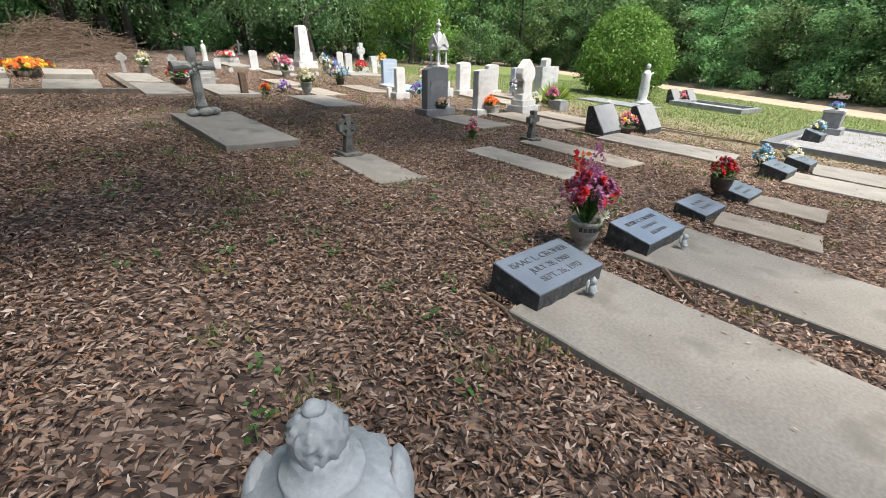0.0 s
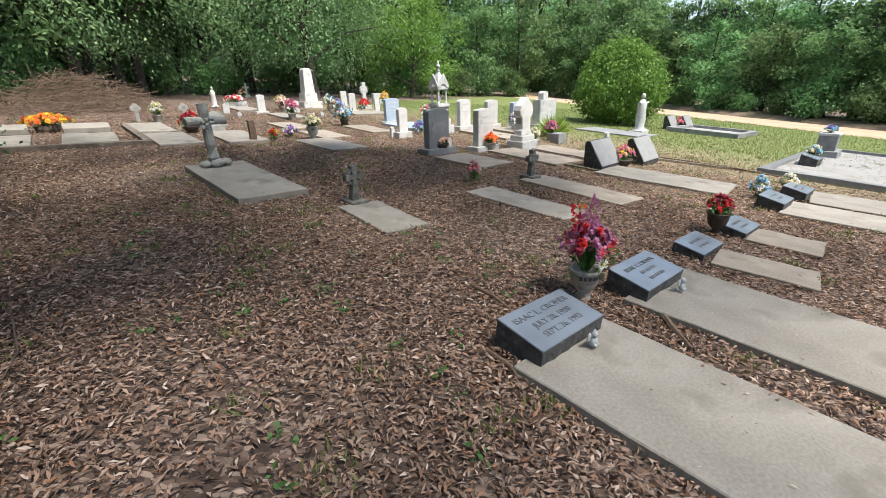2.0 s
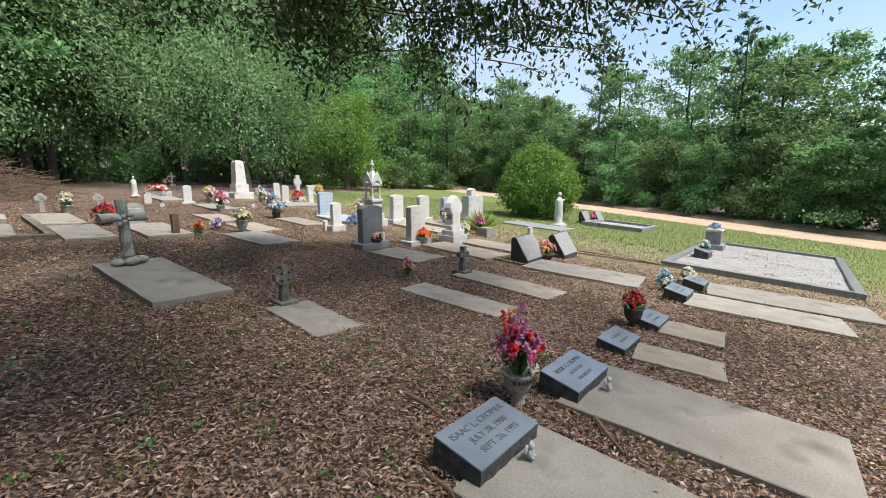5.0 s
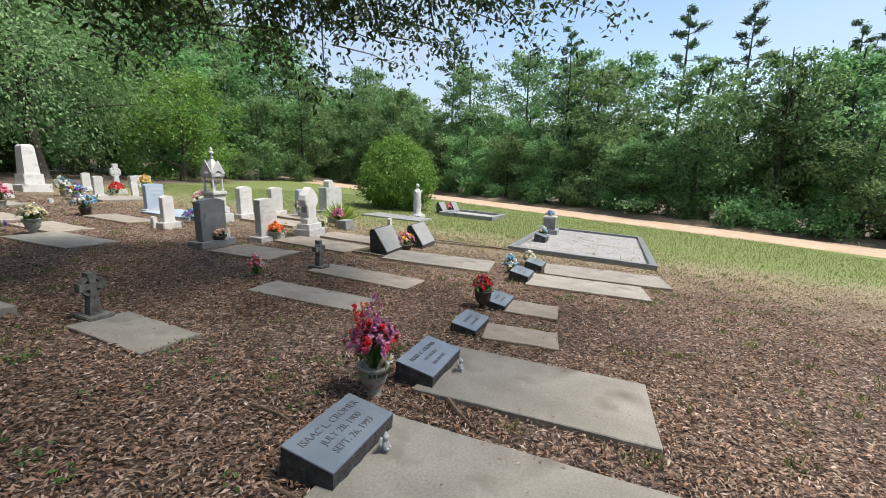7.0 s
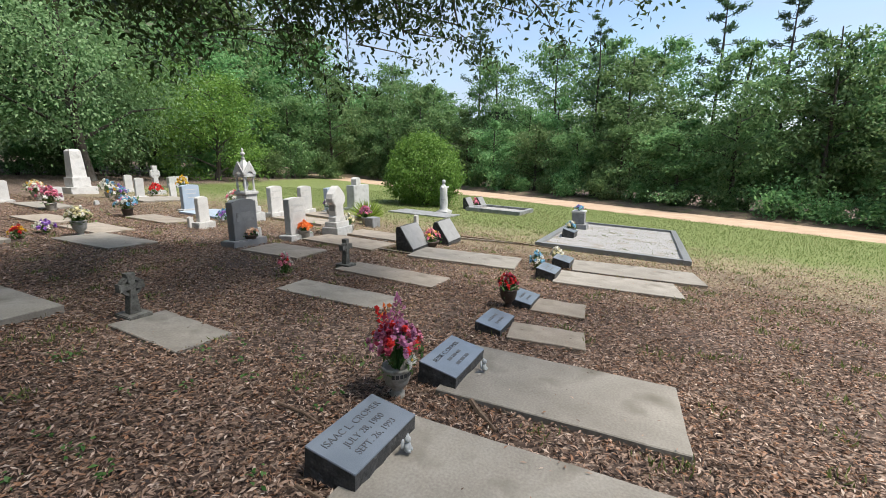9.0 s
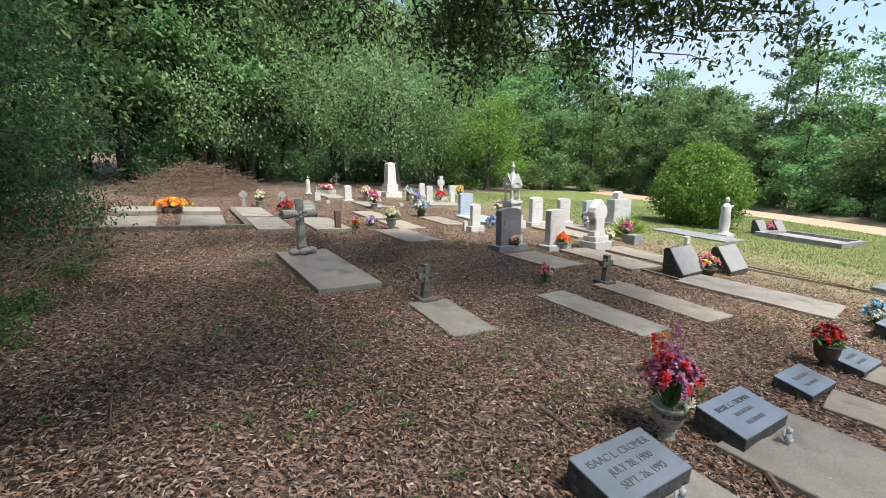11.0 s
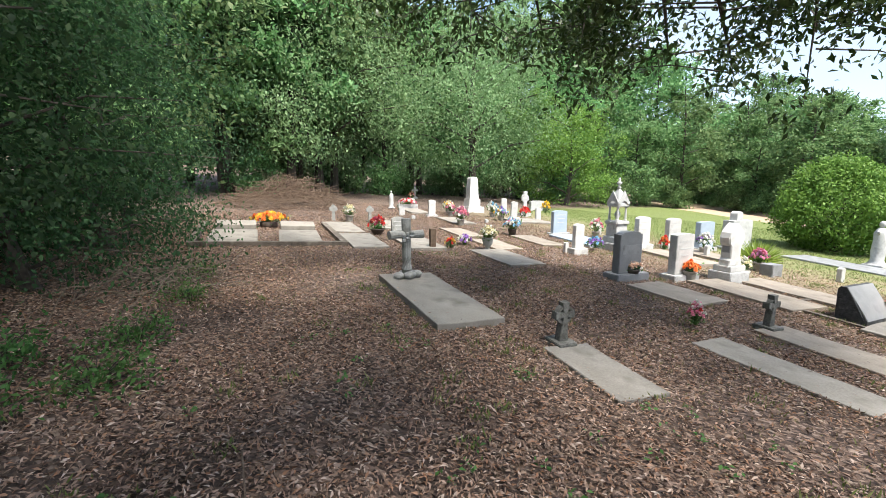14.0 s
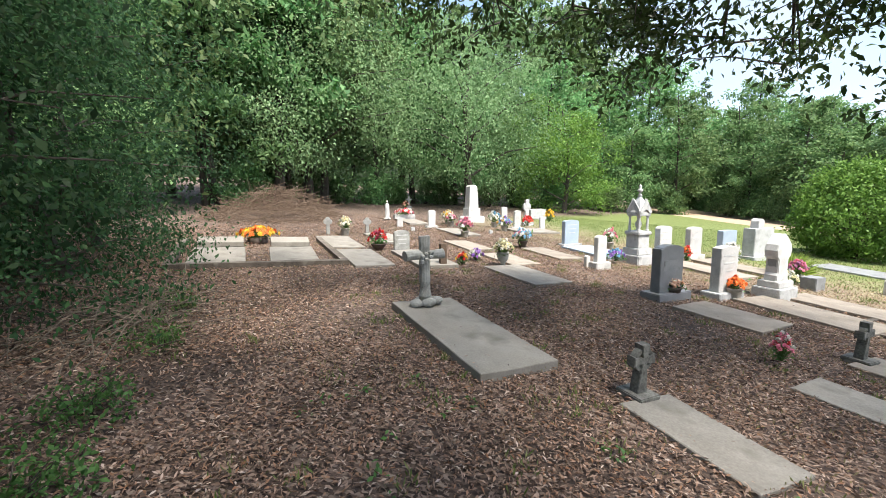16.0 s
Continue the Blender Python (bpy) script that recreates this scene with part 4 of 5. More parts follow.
def celtic(u, v, h, material, label, lean=0.0, thick=0.07, arm=0.42, ring=0.13, rz=TURN, name="ringed_cross"):
    t = thing(name, spot(u, v, 0, rz, False, lean), label, "cross", "stone crosses")
    part("foot", box(-h * 0.24, h * 0.24, -thick * 1.5, thick * 1.5, -0.05, h * 0.12, 0.008), material, t)
    a = h * arm / 2
    w0, w1, zc = h * 0.12, h * 0.06, h * 0.72
    out = [(-w0, h * 0.1), (w0, h * 0.1), (w1, zc - w1), (a * 0.8, zc - w1 * 1.4), (a, zc - w1 * 1.5), (a, zc + w1 * 1.5), (a * 0.8, zc + w1 * 1.2), (w1, zc + w1), (w1 * 1.4, h * 0.93), (w1 * 1.5, h), (-w1 * 1.5, h), (-w1 * 1.4, h * 0.93), (-w1, zc + w1), (-a * 0.8, zc + w1 * 1.2), (-a, zc + w1 * 1.5), (-a, zc - w1 * 1.5), (-a * 0.8, zc - w1 * 1.4), (-w1, zc - w1)]
    part("shaft", prism(out, -thick / 2, thick / 2, 0.005), material, t)
    rb = bmesh.new()
    n = 28
    for k in range(n):
        a0, a1 = 2 * math.pi * k / n, 2 * math.pi * (k + 1) / n
        ri, ro = h * ring, h * ring * 1.42
        vs = []
        for y in (-thick * 0.36, thick * 0.36):
            vs.append([rb.verts.new((r * math.cos(q), y, zc + r * math.sin(q))) for r, q in ((ri, a0), (ro, a0), (ro, a1), (ri, a1))])
        rb.faces.new(vs[0])
        rb.faces.new(vs[1][::-1])
        rb.faces.new((vs[0][1], vs[1][1], vs[1][2], vs[0][2]))
        rb.faces.new((vs[0][0], vs[0][3], vs[1][3], vs[1][0]))
    bmesh.ops.remove_doubles(rb, verts=rb.verts[:], dist=1e-5)
    bmesh.ops.recalc_face_normals(rb, faces=rb.faces[:])
    part("ring", rb, material, t)
    return t


celtic(-1.27, 5.08, 0.46, DARK_STONE, "small blackened stone ringed cross on a child's grave slab", 3, 0.085, 0.5, 0.15)
celtic(0.95, 7.14, 0.45, DARK_STONE, "small dark stone cross at the head of a slab", 2, 0.085, 0.5, 0.12)
celtic(-5.1, 19.1, 1.05, GREY_MARBLE, "tall grey stone ringed cross among white headstones", 0, 0.11, 0.32, 0.12)
for u, v, h in ((-8.8, 10.95, 0.46), (-8.1, 11.8, 0.46)):
    t = thing("round_headed_marker", spot(u, v), "small grey concrete marker with a round clover head", "grave marker", "clover-headed markers")
    part("post", prism([(-0.05, -0.05), (0.05, -0.05), (0.04, 0.3), (-0.04, 0.3)], -0.035, 0.035, 0.005), OLD_CONCRETE, t)
    hd = bmesh.new()
    for x, z in ((-0.055, 0.34), (0.055, 0.34), (0, 0.40), (0, 0.32)):
        o = lathe([(0.062, -0.033), (0.066, -0.02), (0.066, 0.02), (0.062, 0.033)], 16)
        for q in o.verts:
            q.co = Vector((q.co.x + x, q.co.z, q.co.y + z))
        merge(hd, o)
    part("head", hd, OLD_CONCRETE, t)


def log_cross():
    t = thing("log_cross", spot(-3.68, 6.16, 0.1, TURN + 6), "grey concrete cross shaped like rough logs on a rocky foot", "cross")
    up = tube([(0, 0, 0), (0.01, 0, 0.12), (0, 0, 0.3), (0.004, 0, 0.6), (-0.004, 0, 0.86)], [0.105, 0.078, 0.068, 0.064, 0.07], 12)
    jitter(up, 0.012, 2, 9)
    part("upright", up, OLD_CONCRETE, t, smooth=False)
    ar = tube([(-0.27, 0, 0.625), (-0.16, 0, 0.63), (0.0, 0, 0.63), (0.16, 0, 0.62), (0.27, 0, 0.62)], [0.064, 0.06, 0.056, 0.06, 0.062], 12)
    jitter(ar, 0.012, 5, 9)
    part("crossbar", ar, OLD_CONCRETE, t)
    vine = bmesh.new()
    for k in range(12):
        a = k * 0.9
        ball(0.075 * math.cos(a), -0.055 - 0.012 * (k % 3), 0.60 + 0.06 * math.sin(a * 1.3), 0.034, 0.022, 0.026, vine, 1)
    part("carved_vine", vine, OLD_CONCRETE, t)
    rock = bmesh.new()
    for x, y, r in ((-0.13, -0.02, 0.085), (0.02, -0.07, 0.095), (0.15, -0.02, 0.085), (-0.02, 0.07, 0.09), (0.09, 0.06, 0.08)):
        ball(x, y, 0.035, r, r * 0.9, r * 0.62, rock, 2)
    jitter(rock, 0.012, 4, 12)
    part("rocky_foot", rock, OLD_CONCRETE, t)


log_cross()
fc = thing("far_cross", spot(-12.3, 22.6), "small grey cross near the edge of the woods", "cross")
part("upright", box(-0.04, 0.04, -0.03, 0.03, -0.05, 0.66, 0.006), OLD_CONCRETE, fc)
part("crossbar", box(-0.19, 0.19, -0.028, 0.028, 0.42, 0.5, 0.006), OLD_CONCRETE, fc)
part("foot", box(-0.14, 0.14, -0.1, 0.1, -0.05, 0.09, 0.01), OLD_CONCRETE, fc)
post = tagged(mesh_ob("wooden_post", box(-0.06, 0.06, -0.05, 0.05, -0.1, 0.44, 0, None, 0.006, 8, 5), WOOD), "short square dark weathered wooden post", "post")
post.matrix_world = spot(-4.6, 8.95)


# slant-faced granite stones
def slant_stone(u, v, w, h, d, label, rz=TURN):
    t = thing("slant_headstone", spot(u, v, 0, rz), label, "headstone", "slant-faced headstones")
    bm = bmesh.new()
    prof = [(-d / 2, -0.08), (d / 2, -0.08), (d / 2, h * 0.93), (d / 2 - 0.03, h), (d / 2 - 0.09, h), (-d / 2, 0.08)]
    f = bm.faces.new([bm.verts.new((-w / 2, y, z)) for y, z in prof])
    for g in bmesh.ops.extrude_face_region(bm, geom=[f])["geom"]:
        if isinstance(g, bmesh.types.BMVert):
            g.co.x = w / 2
    bmesh.ops.recalc_face_normals(bm, faces=bm.faces[:])
    bmesh.ops.subdivide_edges(bm, edges=bm.edges[:], cuts=6, use_grid_fill=True)
    jitter(bm, 0.012, u, 11)
    part("body", bm, ROCK_GRANITE, t, "rock-faced dark sides")
    ang = math.degrees(math.atan2(h - 0.08, d - 0.09))
    L = math.hypot(h - 0.08, d - 0.09)
    fo = part("inscribed_face", box(-w / 2 + 0.005, w / 2 - 0.005, -L / 2, L / 2, -0.01, 0.012, 0.004), SLANT_FACE, t, "smooth pale grey inscribed face")
    fo.matrix_local = pose(0, -0.045, 0.08 + (h - 0.08) / 2, ang)
    return t


slant_stone(2.36, 8.5, 0.68, 0.5, 0.36, "slant-faced pale grey granite headstone with dark rough sides")
slant_stone(3.32, 9.3, 0.66, 0.5, 0.36, "slant-faced pale grey granite headstone beside bright flowers")
slant_stone(6.75, 17.2, 0.6, 0.46, 0.3, "slant-faced grey headstone on a far plot")
slant_stone(7.5, 17.75, 0.6, 0.46, 0.3, "slant-faced grey headstone on a far plot")


# curbs
def curb(name, u, v, length, depth, wide, high, material, label, fill=None, sides=(1, 1, 1, 1), rz=TURN):
    """A rectangular grave curb; (u, v) is the corner at its head, x along the heads, -y towards the feet."""
    t = thing(name, spot(u, v, 0, rz, True), label, "curb")
    runs = ((0, length, -wide, 0), (0, length, -depth, -depth + wide), (0, wide, -depth + wide, -wide), (length - wide, length, -depth + wide, -wide))
    for k, (x0, x1, y0, y1) in enumerate(runs):
        if sides[k]:
            b = box(x0, x1, y0, y1, -0.08, high, 0, None, 0, k, 7)
            jitter(b, 0.008, k, 4)
            part("curb_rail", b, material, t)
    if fill:
        part("infill", box(wide, length - wide, -depth + wide, -wide, -0.05, high * 0.35, 0), fill, t, "loose gravel bed")
    return t


curb("granite_curb", 5.3, 8.95, 5.7, 3.15, 0.14, 0.10, DARK_GRANITE, "grey granite curb round a gravel-filled family plot", GRAVEL)
curb("concrete_curb", -10.22, 7.8, 2.9, 3.0, 0.13, 0.09, EDGE, "weathered concrete curb round two raised slabs", None, (0, 1, 1, 1))
curb("low_curb", 1.35, 8.72, 2.9, 2.75, 0.07, 0.04, EDGE, "low stained curb round a double plot", None, (1, 0, 1, 0))
curb("low_curb", 3.6, 9.9, 0.1, 3.1, 0.06, 0.035, BROWN_CONCRETE, "low worn curb along the edge of the lawn", None, (0, 0, 1, 0), TURN + 12)
curb("far_curb", 6.3, 16.4, 2.2, 2.2, 0.15, 0.14, GREY_GRANITE, "grey granite curb on the far side of the lawn", GRAVEL)
for u, v, w in ((-8.9, 7.65, 0.82), (-7.98, 8.58, 0.76)):
    hb = prism([(-w / 2, 0), (w / 2, 0), (w / 2, 0.17), (-w / 2, 0.17)], -0.16, 0.16, 0.012)
    for q in hb.verts:
        if q.co.z > 0.1 and q.co.y < 0:
            q.co.z -= 0.07
    ob = tagged(mesh_ob("head_block", hb, CONCRETE), "sloped concrete head block above a raised slab", "head block", "sloped head blocks")
    ob.matrix_world = spot(u, v, 0.06, TURN, True)
ledge = slab(3.4, 15.6, 1.2, 2.2, 0.04, GREY_GRANITE, "broad low grey ledger slab on the lawn before the bush", 33)
slab(-9.3, 16.3, 0.8, 1.6, 0.06, CONCRETE, SLAB, 22)
slab(-4.2, 11.0, 0.7, 1.3, 0.04, BROWN_CONCRETE, SLAB, 23)
slab(-3.6, 12.6, 0.7, 1.5, 0.04, BROWN_CONCRETE, SLAB, 24)
slab(-6.9, 14.8, 0.8, 1.6, 0.05, CONCRETE, SLAB, 25)
slab(-4.9, 17.2, 1.6, 1.2, 0.06, CONCRETE, SLAB, 26)
slab(-5.6, 12.2, 0.7, 1.4, 0.05, BROWN_CONCRETE, SLAB, 27)
slab(-0.3, 12.9, 0.8, 1.7, 0.06, BROWN_CONCRETE, SLAB, 28)
slab(0.45, 13.9, 0.8, 1.7, 0.06, BROWN_CONCRETE, SLAB, 29)
slab(-2.6, 13.8, 1.1, 1.7, 0.06, BLUE_STONE, "pale blue ledger slab below a headstone", 30)


# statues: one plain mesh each
def robed_figure(name, m, h, material, label, arms=True):
    bm = lathe([(0.16, 0), (0.15, 0.03), (0.11, 0.10), (0.125, 0.30), (0.11, 0.55), (0.115, 0.70), (0.07, 0.79), (0.035, 0.82)], 18, None, lambda a, k: 1 + (0.06 * math.sin(a * 7 + k) if 1 < k < 6 else 0))
    ball(0, -0.01, 0.89, 0.055, 0.06, 0.075, bm)
    if arms:
        for sx in (-1, 1):
            tube([(sx * 0.07, 0, 0.74), (sx * 0.17, -0.02, 0.70), (sx * 0.24, -0.06, 0.73)], [0.04, 0.035, 0.02], 8, bm)
    box(-0.17, 0.17, -0.14, 0.14, -0.05, 0.03, 0.01, bm)
    for v in bm.verts:
        v.co *= h / 0.96
    ob = mesh_ob(name, bm, material, smooth=True)
    ob.matrix_world = m
    return tagged(ob, label, "statue")


robed_figure("robed_statue", spot(5.05, 15.25, 0.08), 1.12, GREY_MARBLE, "white stone statue of a robed figure with open arms")
tagged(mesh_ob("statue_base", box(-0.25, 0.25, -0.22, 0.22, -0.08, 0.085, 0.012), GREY_MARBLE), "square pale stone base below a statue", "statue base").matrix_world = spot(5.05, 15.25)
robed_figure("child_statue", spot(-9.75, 15.8, 0.05), 0.68, MARBLE, "small bright white statue of a standing child", False)
for u, v in ((0.93, 2.42), (1.74, 3.27)):
    cb = bmesh.new()
    ball(0, 0, 0.035, 0.026, 0.022, 0.036, cb)
    ball(0, -0.004, 0.083, 0.019, 0.019, 0.02, cb)
    for sx in (-1, 1):
        ball(sx * 0.028, 0.014, 0.065, 0.018, 0.007, 0.032, cb)
        ball(sx * 0.012, -0.016, 0.02, 0.012, 0.016, 0.012, cb, 1)
    ob = tagged(mesh_ob("angel_figurine", cb, CAST, smooth=True), "tiny white winged figurine sitting on a concrete slab", "figurine", "winged figurines")
    ob.matrix_world = spot(u, v, 0.062, TURN)

# large cast angel seen from above and behind
def cast_angel():
    def flute(a, k):
        return 1 + (0.05 * math.sin(a * 16) if 2 < k < 9 else 0)
    D = 0.46  # the figure's bust begins this high above the hem
    robe = [(0.2, -0.02), (0.205, 0.04), (0.185, 0.08), (0.165, 0.22), (0.15, 0.36), (0.14, 0.46), (0.15, D + 0.16), (0.165, D + 0.24), (0.16, D + 0.29), (0.125, D + 0.325)]
    bm = lathe(robe + [(0.08, D + 0.347), (0.083, D + 0.357), (0.079, D + 0.367), (0.064, D + 0.372), (0.055, D + 0.40), (0.05, D + 0.42)], 64, None, flute)
    head = bmesh.new()
    bmesh.ops.create_icosphere(head, subdivisions=4, radius=1)
    for v in head.verts:
        n = v.co.normalized()
        r = 0.054 * (1 + 0.10 * noise.noise(n * 7) + 0.05 * math.sin(math.atan2(n.y, n.x) * 14) * (1 - abs(n.z)))
        v.co = Vector((n.x * r, n.y * r, n.z * r * 1.2 + D + 0.44))
    merge(bm, head)
    ball(0.0, 0.0, D + 0.503, 0.022, 0.022, 0.014, bm)
    for sx in (-1, 1):
        wing = bmesh.new()
        bmesh.ops.create_icosphere(wing, subdivisions=3, radius=1)
        for v in wing.verts:
            c = v.co
            v.co = Vector((sx * (0.142 + c.x * 0.032), 0.03 + c.y * 0.07, D + 0.23 + c.z * 0.105 + 0.015 * math.sin(c.y * 12)))
        merge(bm, wing)
    for v in bm.verts:
        if v.co.z > D + 0.375:
            v.co += noise.noise_vector(v.co * 75) * 0.006
    jitter(bm, 0.003, 1, 40)
    ob = mesh_ob("cast_angel", bm, CAST, smooth=True)
    ob.matrix_world = spot(0.106, 0.733, 0, 10) @ Matrix.Scale(0.79, 4)
    tagged(ob, "pale grey cast stone angel ornament standing on leaves", "statue")


cast_angel()

# urn on a pedestal in the granite plot
up = thing("pedestal_monument", spot(8.35, 11.75), "grey granite pedestal with a blue flower vase on top", "monument")
part("plinth", box(-0.3, 0.3, -0.26, 0.26, -0.1, 0.18, 0.012), GREY_GRANITE, up)
part("die", box(-0.2, 0.2, -0.18, 0.18, 0.18, 0.52, 0.012), GREY_GRANITE, up)
part("cap", box(-0.23, 0.23, -0.2, 0.2, 0.52, 0.58, 0.012), PALE_GRANITE, up)
slant_marker(7.0, 10.15, 0.6, 0.3, 0.14, 0.22, 0.04, [("", 0.05, 0.02)], NOTE)


# ---- flowers ----
def flowers(name, m, label, pot, colours, radius, low, high, count, size, pot_mat=CLAY, group="grave flowers", tall=1.0, seed=1, greens=60, spikes=False, pot_seg=20, drop=0.6, split=False):
    """A pot of artificial flowers: blooms of each colour are a part, made of many small petals."""
    rng, rnd = np.random.default_rng(seed), random.Random(seed)
    t = thing(name, m, label, "flower pot", group)
    if pot:
        part("pot", lathe(pot, pot_seg), pot_mat, t, smooth=True)
    stems = bmesh.new()
    blooms = {c: [] for c in colours}
    for k in range(count):
        f = (k + 0.5) / count
        a, rr = k * 2.39996 + rnd.uniform(-0.3, 0.3), radius * math.sqrt(f) * rnd.uniform(0.8, 1.1)
        z = low + (high - low) * (1 - f * drop) * rnd.uniform(0.7, 1.0)
        p = Vector((math.cos(a) * rr, math.sin(a) * rr, z))
        tube([(p.x * 0.15, p.y * 0.15, low - 0.03), (p.x * 0.5, p.y * 0.5, (low + p.z) / 2), p], [0.003, 0.003, 0.002], 4, stems)
        blooms[colours[rnd.randrange(len(colours))] if not spikes else colours[k % len(colours)]].append(p)
    tagged(part("stems", stems, WEED, t), kind="stuff")
    for c, ps in blooms.items():
        for lot in ([[p] for p in ps] if split else [ps]):
            if not lot:
                continue
            pts, al, no = [], [], []
            for p in lot:
                n = (p - Vector((0, 0, low - 0.08))).normalized()
                for ring, cnt in ((0.34, 8), (0.2, 7), (0.06, 5)):
                    for j in range(cnt):
                        q = Vector((rnd.gauss(0, 1), rnd.gauss(0, 1), rnd.gauss(0, 1)))
                        d = (q - n * q.dot(n)).normalized()
                        pts.append((p + d * size * ring + n * size * (0.35 - ring) + Vector((0, 0, rnd.uniform(-0.3, 0.3) * size)))[:])
                        al.append((d + n * rnd.uniform(0.1, 0.7)).normalized()[:])
                        no.append((n + d * 0.2)[:])
            k = len(pts)
            L = size * rng.uniform(0.4, 0.62, k)
            ob = new(c + "_bloom", quads_mesh("bloom", kites(np.array(pts), np.array(al), unit(np.array(no)), L, L * 0.8), PETALS[c]))
            ob.parent = t
            if not split:
                tagged(ob, kind="stuff")
    if greens:
        pts = rng.normal(size=(greens, 3)) * np.array([radius * 0.5, radius * 0.5, (high - low) * 0.22]) + np.array([0, 0, low + (high - low) * 0.25])
        L = rng.uniform(0.5, 1.0, greens) * size * 1.2
        ob = new("foliage", quads_mesh("foliage", kites(pts, unit(rng.normal(size=(greens, 3)) + np.array([0, 0, 0.4])), unit(rng.normal(size=(greens, 3)) + np.array([0, 0, 1])), L, L * 0.4), WEED))
        ob.parent = t
    return t


URN = [(0.055, -0.02), (0.06, 0.02), (0.035, 0.045), (0.05, 0.07), (0.085, 0.11), (0.10, 0.16), (0.105, 0.215), (0.112, 0.225), (0.112, 0.24), (0.095, 0.24), (0.09, 0.2)]
POT = [(0.085, -0.02), (0.095, 0.02), (0.115, 0.16), (0.125, 0.17), (0.125, 0.195), (0.108, 0.195), (0.10, 0.15)]
BOWL = [(0.08, -0.02), (0.10, 0.02), (0.17, 0.11), (0.18, 0.13), (0.18, 0.145), (0.16, 0.145), (0.15, 0.11)]

big = flowers("flower_urn", spot(1.01, 3.14), "stone urn with tall pink, mauve and red artificial flowers", URN, ["mauve", "mauve", "crimson", "mauve", "pink", "mauve", "red"], 0.18, 0.25, 0.58, 84, 0.056, CLAY, seed=3, greens=110, drop=0.45, split=True)
rimb = bmesh.new()
for k in range(11):
    a = 2 * math.pi * k / 22 - math.pi + 0.3
    b = box(-0.011, 0.011, -0.0015, 0.0015, -0.014, 0.014, 0)
    for q in b.verts:
        q.co = Matrix.Rotation(a + math.pi / 2, 3, "Z") @ q.co + Vector((0.1065 * math.cos(a), 0.1065 * math.sin(a), 0.195))
    merge(rimb, b)
part("key_pattern", rimb, BLACK_PAINT, big, "dark key-pattern band")
daisy = bmesh.new()
for k in range(14):
    a = 2 * math.pi * k / 14
    c, s_ = math.cos(a), math.sin(a)
    vs = [daisy.verts.new(v) for v in ((c * 0.008, 0, s_ * 0.008), (c * 0.03 - s_ * 0.007, -0.008, s_ * 0.03 + c * 0.007), (c * 0.042, -0.004, s_ * 0.042), (c * 0.03 + s_ * 0.007, -0.008, s_ * 0.03 - c * 0.007))]
    daisy.faces.new(vs)
dz = part("daisy", daisy, PETALS["white"], big, "white daisy bloom")
dz.matrix_local = pose(0.01, -0.12, 0.30, -15, 0, -35)
dc = part("daisy_centre", ball(0, -0.008, 0, 0.011, 0.006, 0.011, None, 1), PETALS["yellow"], dz)
# tall spikes of blooms
for x, y, z, c in ((-0.09, 0.03, 0.66, "crimson"), (0.13, 0.07, 0.72, "mauve"), (0.16, 0.04, 0.66, "mauve"), (0.02, 0.05, 0.62, "mauve"), (-0.17, 0.0, 0.5, "crimson"), (-0.12, 0.06, 0.7, "red"), (-0.03, -0.04, 0.6, "mauve"), (0.03, 0.09, 0.67, "orange")):
    pts = np.array([[x * (0.55 + 0.45 * f), y, 0.34 + (z - 0.34) * f] for f in np.linspace(0.2, 1, 26)]) + np.random.default_rng(int(abs(x) * 100)).normal(size=(26, 3)) * 0.012
    r2 = np.random.default_rng(9)
    L = r2.uniform(0.028, 0.045, 26)
    ob = new("flower_spike", quads_mesh("flower_spike", kites(pts, unit(r2.normal(size=(26, 3)) + np.array([0, 0, 0.5])), unit(r2.normal(size=(26, 3))), L, L * 0.8), PETALS[c]))
    ob.parent = big
flowers("flower_vase", spot(2.74, 4.93), "dark vase of red and white artificial flowers", URN, ["red", "red", "crimson", "white"], 0.12, 0.22, 0.45, 26, 0.06, DARK_POT, seed=4, split=True, greens=130)
flowers("flower_cluster", spot(4.15, 6.75), "turquoise artificial flowers on the ground", None, ["blue", "blue", "white"], 0.12, 0.06, 0.34, 26, 0.065, seed=5, split=True)
flowers("flower_cluster", spot(4.9, 7.35), "cream and pale yellow artificial flowers behind a marker", None, ["cream", "white"], 0.13, 0.06, 0.3, 22, 0.065, seed=6, split=True)
flowers("flower_vase", spot(7.15, 10.35), "stone vase of white and pale flowers in the gravel plot", URN, ["white", "cream", "blue"], 0.15, 0.2, 0.42, 24, 0.08, CLAY, seed=7)
flowers("flower_cluster", spot(8.35, 11.75, 0.575), "blue artificial flowers on a granite pedestal", None, ["blue", "blue", "purple"], 0.13, 0.02, 0.17, 20, 0.07, seed=8, greens=20)
flowers("flower_bush", spot(0.08, 6.5), "pink and red artificial flowers stuck in the leaves", None, ["pink", "red", "pink", "white"], 0.09, 0.1, 0.37, 28, 0.05, seed=9, split=True, greens=50)
flowers("flower_pot", spot(-0.66, 8.95), "dark pot of peach artificial flowers", POT, ["peach", "peach", "white"], 0.17, 0.19, 0.32, 40, 0.06, DARK_POT, seed=10, split=True)
flowers("flower_pot", spot(0.3, 9.6), "grey pot of bright orange artificial flowers", POT, ["orange"], 0.17, 0.17, 0.38, 44, 0.07, CLAY, seed=11, split=True, greens=20)
flowers("flower_pot", spot(1.28, 10.5), "grey pot of white artificial flowers", POT, ["white", "white", "cream"], 0.15, 0.19, 0.46, 36, 0.06, CLAY, seed=12, greens=80)
flowers("flower_pot", spot(1.85, 12.0), "grey pot of dusky pink artificial flowers", POT, ["pink", "mauve"], 0.18, 0.19, 0.5, 44, 0.07, CLAY, seed=13)
